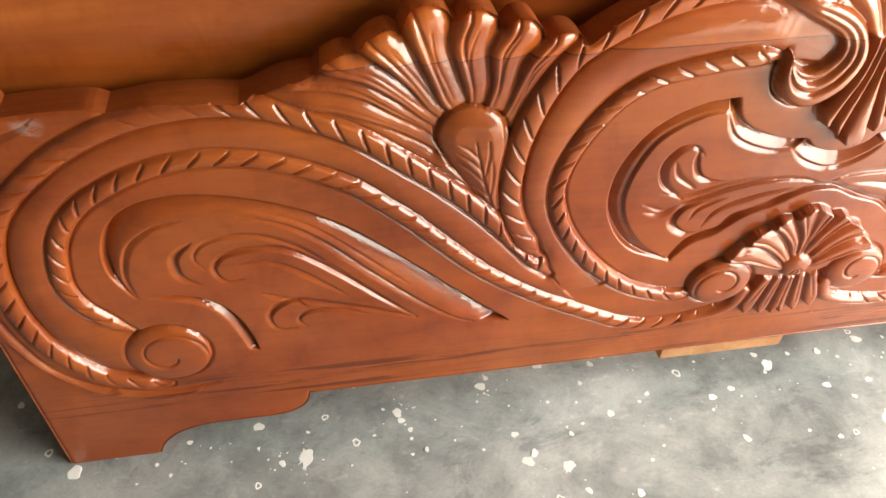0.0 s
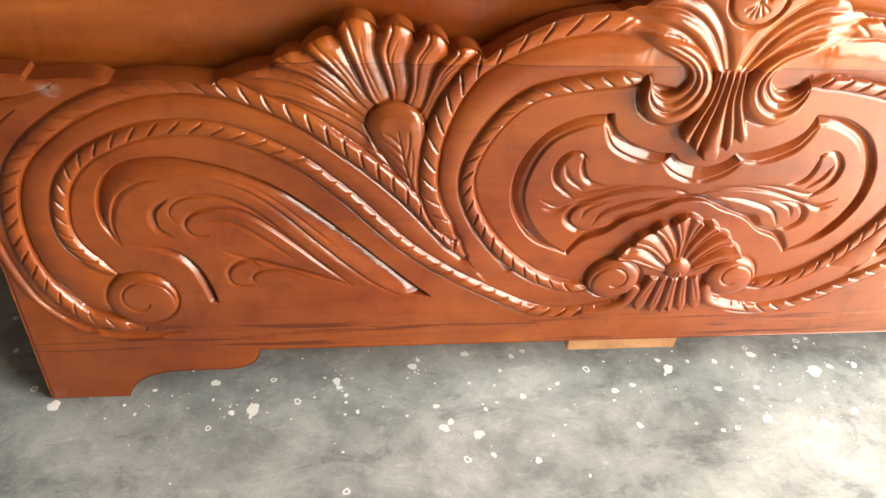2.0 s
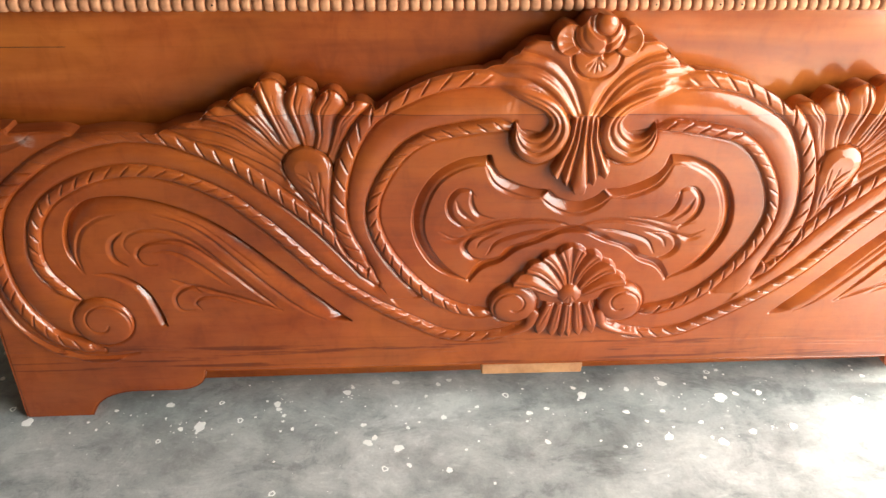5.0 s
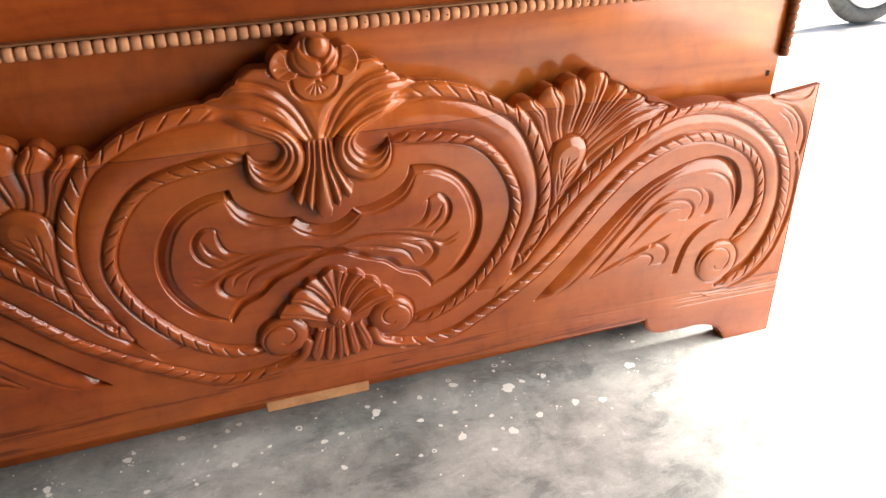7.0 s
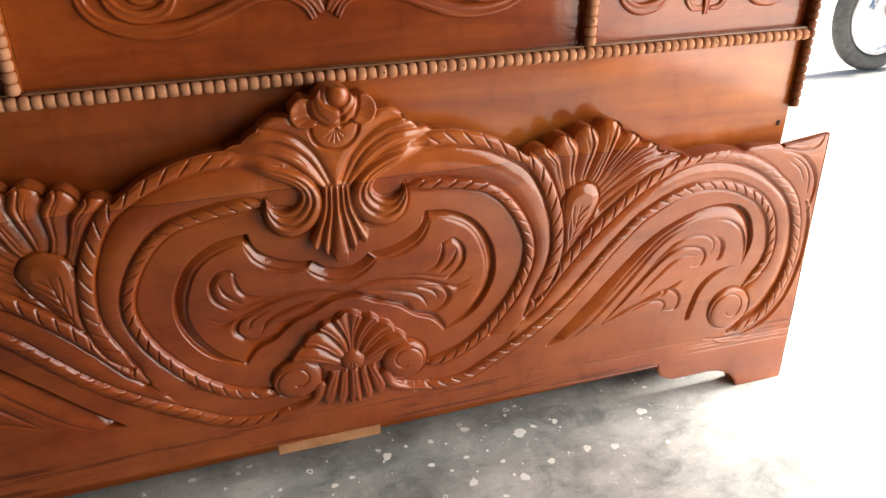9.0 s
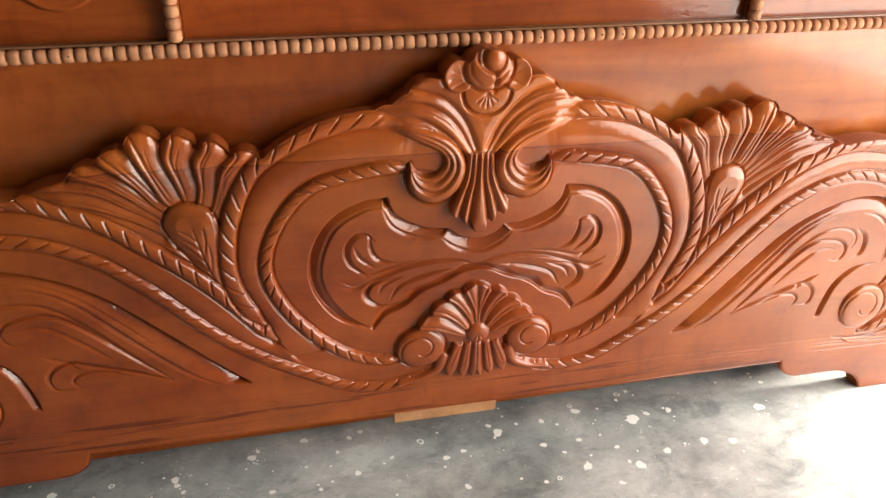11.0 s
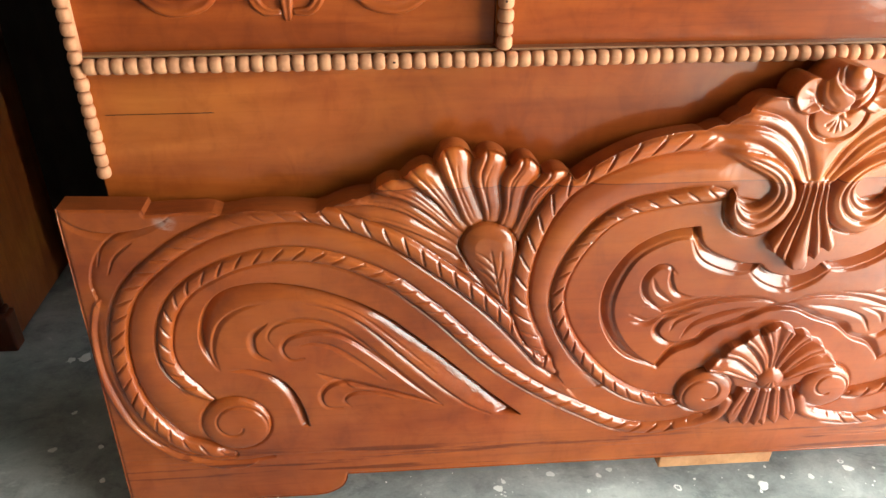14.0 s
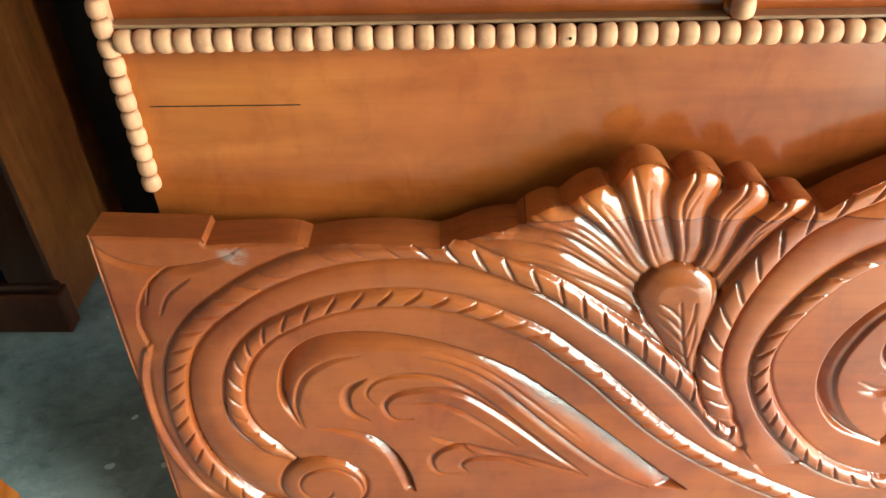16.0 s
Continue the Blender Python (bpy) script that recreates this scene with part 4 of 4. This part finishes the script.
# ---- cabinet, and a cupboard blackened for the unlit depth, beyond the end ----
cabinet = thing("cabinet", "brown wooden cabinet with a dark front and stepped plinth", "cabinet")
CX0, CX1, CY0, CY1 = -1.15, -0.36, 0.47, 0.86
part("side_panel", box(CX1 - 0.025, CX1, CY0 + 0.012, CY1, 0.006, 1.7, 0.002), CABINET, cabinet)
part("side_panel", box(CX0, CX0 + 0.025, CY0 + 0.012, CY1, 0.006, 1.7, 0.002), CABINET, cabinet)
part("front_frame", box(CX1 - 0.075, CX1 + 0.002, CY0, CY0 + 0.011, 0.1, 1.7, 0.003), DARKWOOD, cabinet)
door = part("cabinet_door", box(CX0 + 0.02, CX1 - 0.08, CY0 - 0.004, CY0 + 0.016, 0.125, 1.68, 0.004), DARKWOOD, cabinet, "dark cabinet door")
part("raised_panel", box(CX0 + 0.09, CX1 - 0.15, CY0 - 0.012, CY0 - 0.003, 0.2, 1.6, 0.006), DARKWOOD, door)
bm = box(CX0, CX1 + 0.012, CY0 - 0.016, CY0 + 0.02, 0.0, 0.085, 0.004)
part("plinth", bm, PLINTH, cabinet, "dark red-brown plinth")
part("plinth_moulding", box(CX0, CX1 + 0.008, CY0 - 0.01, CY0 + 0.014, 0.0855, 0.1, 0.006, 3), DARKWOOD, cabinet)
part("back_panel", box(CX0 + 0.026, CX1 - 0.026, CY1 - 0.012, CY1 - 0.002, 0.05, 1.7), DARKWOOD, cabinet)
part("top_board", box(CX0 - 0.01, CX1 + 0.01, CY0 - 0.01, CY1, 1.701, 1.725, 0.004), CABINET, cabinet)

# stands in for the room's unlit depth, its darkness put into the colour
cupboard = thing("cupboard", "cupboard shape coloured nearly black for the unlit gloom behind", "cupboard")
part("carcass", box(-0.33, 0.75, 0.72, 1.15, 0.06, 1.9, 0.004), UNLIT_BLACK, cupboard)
part("plinth", box(-0.32, 0.74, 0.735, 1.14, 0.0, 0.059), UNLIT_BLACK, cupboard)
part("cupboard_door", box(-0.325, 0.2, 0.702, 0.719, 0.08, 1.88, 0.003), UNLIT_BLACK, cupboard)
part("cupboard_door", box(0.206, 0.745, 0.702, 0.719, 0.08, 1.88, 0.003), UNLIT_BLACK, cupboard)

# edge of another carved board standing near the walker
side_board = thing("side_board", "glossy orange-brown carved board with a wavy edge, standing on the floor", "board")
edge = [(-0.283 + 0.007 * math.sin(z * 38) - 0.004 * math.cos(z * 90), z) for z in np.linspace(0, 0.62, 60)]
ring_ = [(-0.66, 0.0)] + edge + [(-0.36, 0.66), (-0.66, 0.68)]
bm = bmesh.new()
face = bm.faces.new([bm.verts.new((x, 0.075, z)) for x, z in ring_])
ext = bmesh.ops.extrude_face_region(bm, geom=[face])
bmesh.ops.translate(bm, verts=[v for v in ext["geom"] if isinstance(v, bmesh.types.BMVert)], vec=(0, 0.034, 0))
bmesh.ops.recalc_face_normals(bm, faces=bm.faces[:])
part("board", bm, PANEL, side_board)
part("rim_moulding", ribbon([(x - 0.018, z) for x, z in edge[2:58:5]], 0.012, 0.01, 0.075, False), CARVED, side_board, smooth=True)

# ---- wheel of a motorcycle parked outside ----
moto = thing("motorcycle_front", "front wheel and fork of a parked motorcycle with grey tyre", "motorcycle", at=(4.02, 1.98, 0.0))
WR = 0.295


def ring_mesh(major, rad_w, rad_r, n=48, k=12):
    bm = bmesh.new()
    loops = []
    for i in range(n):
        a = 2 * math.pi * i / n
        loops.append([bm.verts.new(((major + rad_r * math.cos(b)) * math.cos(a), rad_w * math.sin(b), (major + rad_r * math.cos(b)) * math.sin(a))) for b in (2 * math.pi * j / k for j in range(k))])
    for i in range(n):
        for j in range(k):
            bm.faces.new((loops[i][j], loops[i][(j + 1) % k], loops[(i + 1) % n][(j + 1) % k], loops[(i + 1) % n][j]))
    bmesh.ops.recalc_face_normals(bm, faces=bm.faces[:])
    return bm


def rod(a, b, r, n=8):
    a, b = Vector(a), Vector(b)
    bm = bmesh.new()
    bmesh.ops.create_cone(bm, cap_ends=True, segments=n, radius1=r, radius2=r, depth=(b - a).length, matrix=Matrix.Translation((a + b) / 2) @ (b - a).to_track_quat("Z", "Y").to_matrix().to_4x4())
    return bm


wheel = part("tyre", ring_mesh(WR - 0.042, 0.04, 0.042), RUBBER, moto, smooth=True)
wheel.location = (0, 0, WR)
part("rim", ring_mesh(WR - 0.088, 0.032, 0.012), STEEL, wheel, smooth=True)
part("hub", rod((0, -0.05, 0), (0, 0.05, 0), 0.035, 20), STEEL, wheel)
part("brake_disc", rod((0, -0.045, 0), (0, -0.041, 0), 0.11, 32), STEEL, wheel)
for k in range(18):
    a = 2 * math.pi * k / 18
    part("spoke", rod((0.034 * math.cos(a + 0.5), 0.03 * (-1) ** k, 0.034 * math.sin(a + 0.5)), (0.2 * math.cos(a), 0, 0.2 * math.sin(a)), 0.0022, 6), STEEL, wheel)
for sg in (-1, 1):
    part("fork_leg", rod((0, sg * 0.075, WR), (0.22, sg * 0.075, WR + 0.55), 0.018, 12), STEEL, moto)
part("axle", rod((0, -0.09, WR), (0, 0.09, WR), 0.01, 10), STEEL, moto)

# ---- ground, floor and room ----
ground = tagged(part("ground", box(-60, 60, -60, 60, -0.3, -0.012), DIRT), "bare sunlit earth outside the workshop", "ground", kind="structure")
floor = tagged(part("floor", box(-2.2, 2.2, -4.2, 5.2, -0.2, 0.0), CONCRETE), "grey concrete floor with white paint splashes", "floor", kind="structure")
# the floor carried on outdoors, its sunlit brightness partly put into the colour
tagged(part("pavement", box(2.2, 9.0, -9.0, 9.0, -0.2, -0.001), PALED_FLOOR), "sunlit floor outdoors, coloured paler to throw back more light", "pavement", kind="structure")
# hidden block, added to stop light reaching the floor at the left end
tagged(part("light_block_wall", box(0.1, 1.7, 0.135, 0.43, 0, 3.0), PLASTER), "unseen block added behind the headboard to darken the left floor", "wall", kind="structure")
tagged(part("wall_west", box(-2.2, -2.0, -4.0, 1.7, 0, 3.0), PLASTER), "plastered wall", "wall", kind="structure")
tagged(part("wall_north", box(-2.0, 2.2, 1.5, 1.7, 0.0, 3.0), PLASTER), "plastered wall", "wall", kind="structure")
tagged(part("wall_east", box(2.75, 2.9, -4.0, 1.7, 2.0, 3.0), PLASTER), "plastered wall above the wide doorway", "wall", kind="structure")
# added out of view so that less daylight comes in from the south-east
tagged(part("wall_east_blocker", box(2.75, 2.9, -4.0, -2.15, 0.0, 2.0), PLASTER), "unseen wall added to narrow the doorway and cut its light", "wall", kind="structure")
tagged(part("wall_south", box(-2.2, 2.9, -4.2, -4.0, 0.0, 3.0), PLASTER), "plastered wall", "wall", kind="structure")
tagged(part("ceiling", box(-2.2, 2.9, -4.2, 1.7, 3.0, 3.15), PLASTER), "plain ceiling", "ceiling", kind="structure")

# ---- spilt paint ----
SPOTS = [(-108, 183, 5), (-83, 108, 5), (-31, 27, 6), (7, -7, 10), (88, -35, 2), (111, -11, 3), (130, -29, 3), (151, 16, 4), (179, 4, 2), (242, -60, 5), (242, 27, 7), (273, -33, 5), (305, -28, 11), (308, 9, 3), (332, 29, 5), (364, -49, 2), (372, -16, 6), (375, 73, 2), (432, 22, 7), (436, 9, 5), (447, -7, 4), (447, -21, 3), (448, -178, 6), (465, -40, 4), (505, -32, 2), (556, 48, 7), (566, 61, 4), (588, -35, 5), (597, -77, 8), (608, -66, 6), (626, -135, 6), (646, 9, 3)]
MIDDLE = [(646, 72, 7), (649, -91, 8), (666, -45, 4), (666, -129, 5), (686, -32, 3), (701, 33, 4), (725, 64, 5), (730, -22, 6), (732, -142, 6), (746, 75, 5), (764, -99, 3), (777, -9, 3), (792, 2, 4), (804, -172, 3), (848, 30, 7), (878, -37, 3), (885, -17, 6), (906, -87, 6), (918, -7, 5), (978, 45, 5), (981, 13, 3), (990, 25, 9), (999, -88, 3), (1030, 40, 4), (1038, -103, 4), (1062, -21, 6), (1063, -100, 5), (1078, 38, 6), (1093, -45, 4), (1104, 24, 3), (1121, -84, 8), (1129, -21, 5)]
RIGHT = [(1136, -61, 3), (1145, 66, 5), (1150, 51, 8), (1164, -130, 5), (1171, 13, 2), (1172, -17, 3), (1190, -51, 5), (1194, 49, 3), (1197, -88, 4), (1213, -99, 9), (1240, 65, 4), (1248, 80, 6), (1249, 10, 12), (1269, 85, 4), (1275, -77, 7), (1281, 19, 6), (1315, -67, 3), (1320, 27, 3), (1327, 20, 7), (1353, -67, 8), (1405, -78, 8), (1492, -25, 3), (1505, -6, 11), (1507, -98, 5), (1511, -28, 3), (1551, 59, 5)]
GLOOM = [(-236, 422, 8), (-211, 427, 13), (-187, 181, 7), (-180, 270, 5)]
rng = random.Random(5)
spots = [(x / 1000, y / 1000, r / 1000) for x, y, r in SPOTS + MIDDLE + RIGHT + GLOOM]
for _ in range(170):
    x = rng.uniform(-0.05, 1.65)
    spots.append((x, 0.1 - abs(rng.gauss(0, 0.15)), rng.choice((0.0007, 0.0009, 0.0009, 0.0012, 0.0012, 0.0018, 0.0026))))
for _ in range(40):
    # fine spatter round the large splashes
    x, y, r = spots[rng.choice((12, 18, 25, 76, 80, 86))]
    a, q = rng.uniform(0, 6.28), r * rng.uniform(1.6, 4.0)
    spots.append((x + q * math.cos(a), y + q * math.sin(a), rng.uniform(0.0008, 0.002)))
verts, faces = [], []
for x, y, r in spots:
    n = 64 if r > 0.0075 else 18 if r > 0.003 else 8
    lift = rng.uniform(0.0002, 0.0006)
    stretch, turn = rng.uniform(0.82, 1.0), rng.uniform(0, 3.14)
    ph = [rng.uniform(0, 6.28) for _ in range(3)]
    rays = [(rng.uniform(0, 6.28), rng.uniform(0.2, 0.75)) for _ in range(rng.choice((0, 0, 2, 5)) if r > 0.0075 else 0)]
    # some dried to a ring with its middle worn away
    worn = 0.0045 < r < 0.0095 and rng.random() < 0.22
    base = len(verts)
    for top, k in ((0, 1.0), (1, 0.9)) + (((1, 0.56), (0, 0.5)) if worn else ()):
        for i in range(n):
            a = 2 * math.pi * i / n
            q = r * k * (1 + 0.12 * math.sin(2 * a + ph[0]) + 0.09 * math.sin(3 * a + ph[1]) + 0.06 * math.sin(5 * a + ph[2]) + sum(g * math.exp(-((((a - c + math.pi) % (2 * math.pi) - math.pi) / 0.075) ** 2)) for c, g in rays))
            u, v = q * math.cos(a), q * math.sin(a) * stretch
            verts.append((x + u * math.cos(turn) - v * math.sin(turn), y + u * math.sin(turn) + v * math.cos(turn), 0.0001 + lift * top))
    for level in range(3 if worn else 1):
        faces += [(base + level * n + i, base + level * n + (i + 1) % n, base + (level + 1) * n + (i + 1) % n, base + (level + 1) * n + i) for i in range(n)]
    if not worn:
        faces.append(tuple(base + n + i for i in range(n)))
tagged(part("paint_splashes", mesh_of("paint_splashes", verts, faces), PAINT), "dried white paint splashes on the concrete", "paint splashes", kind="stuff")
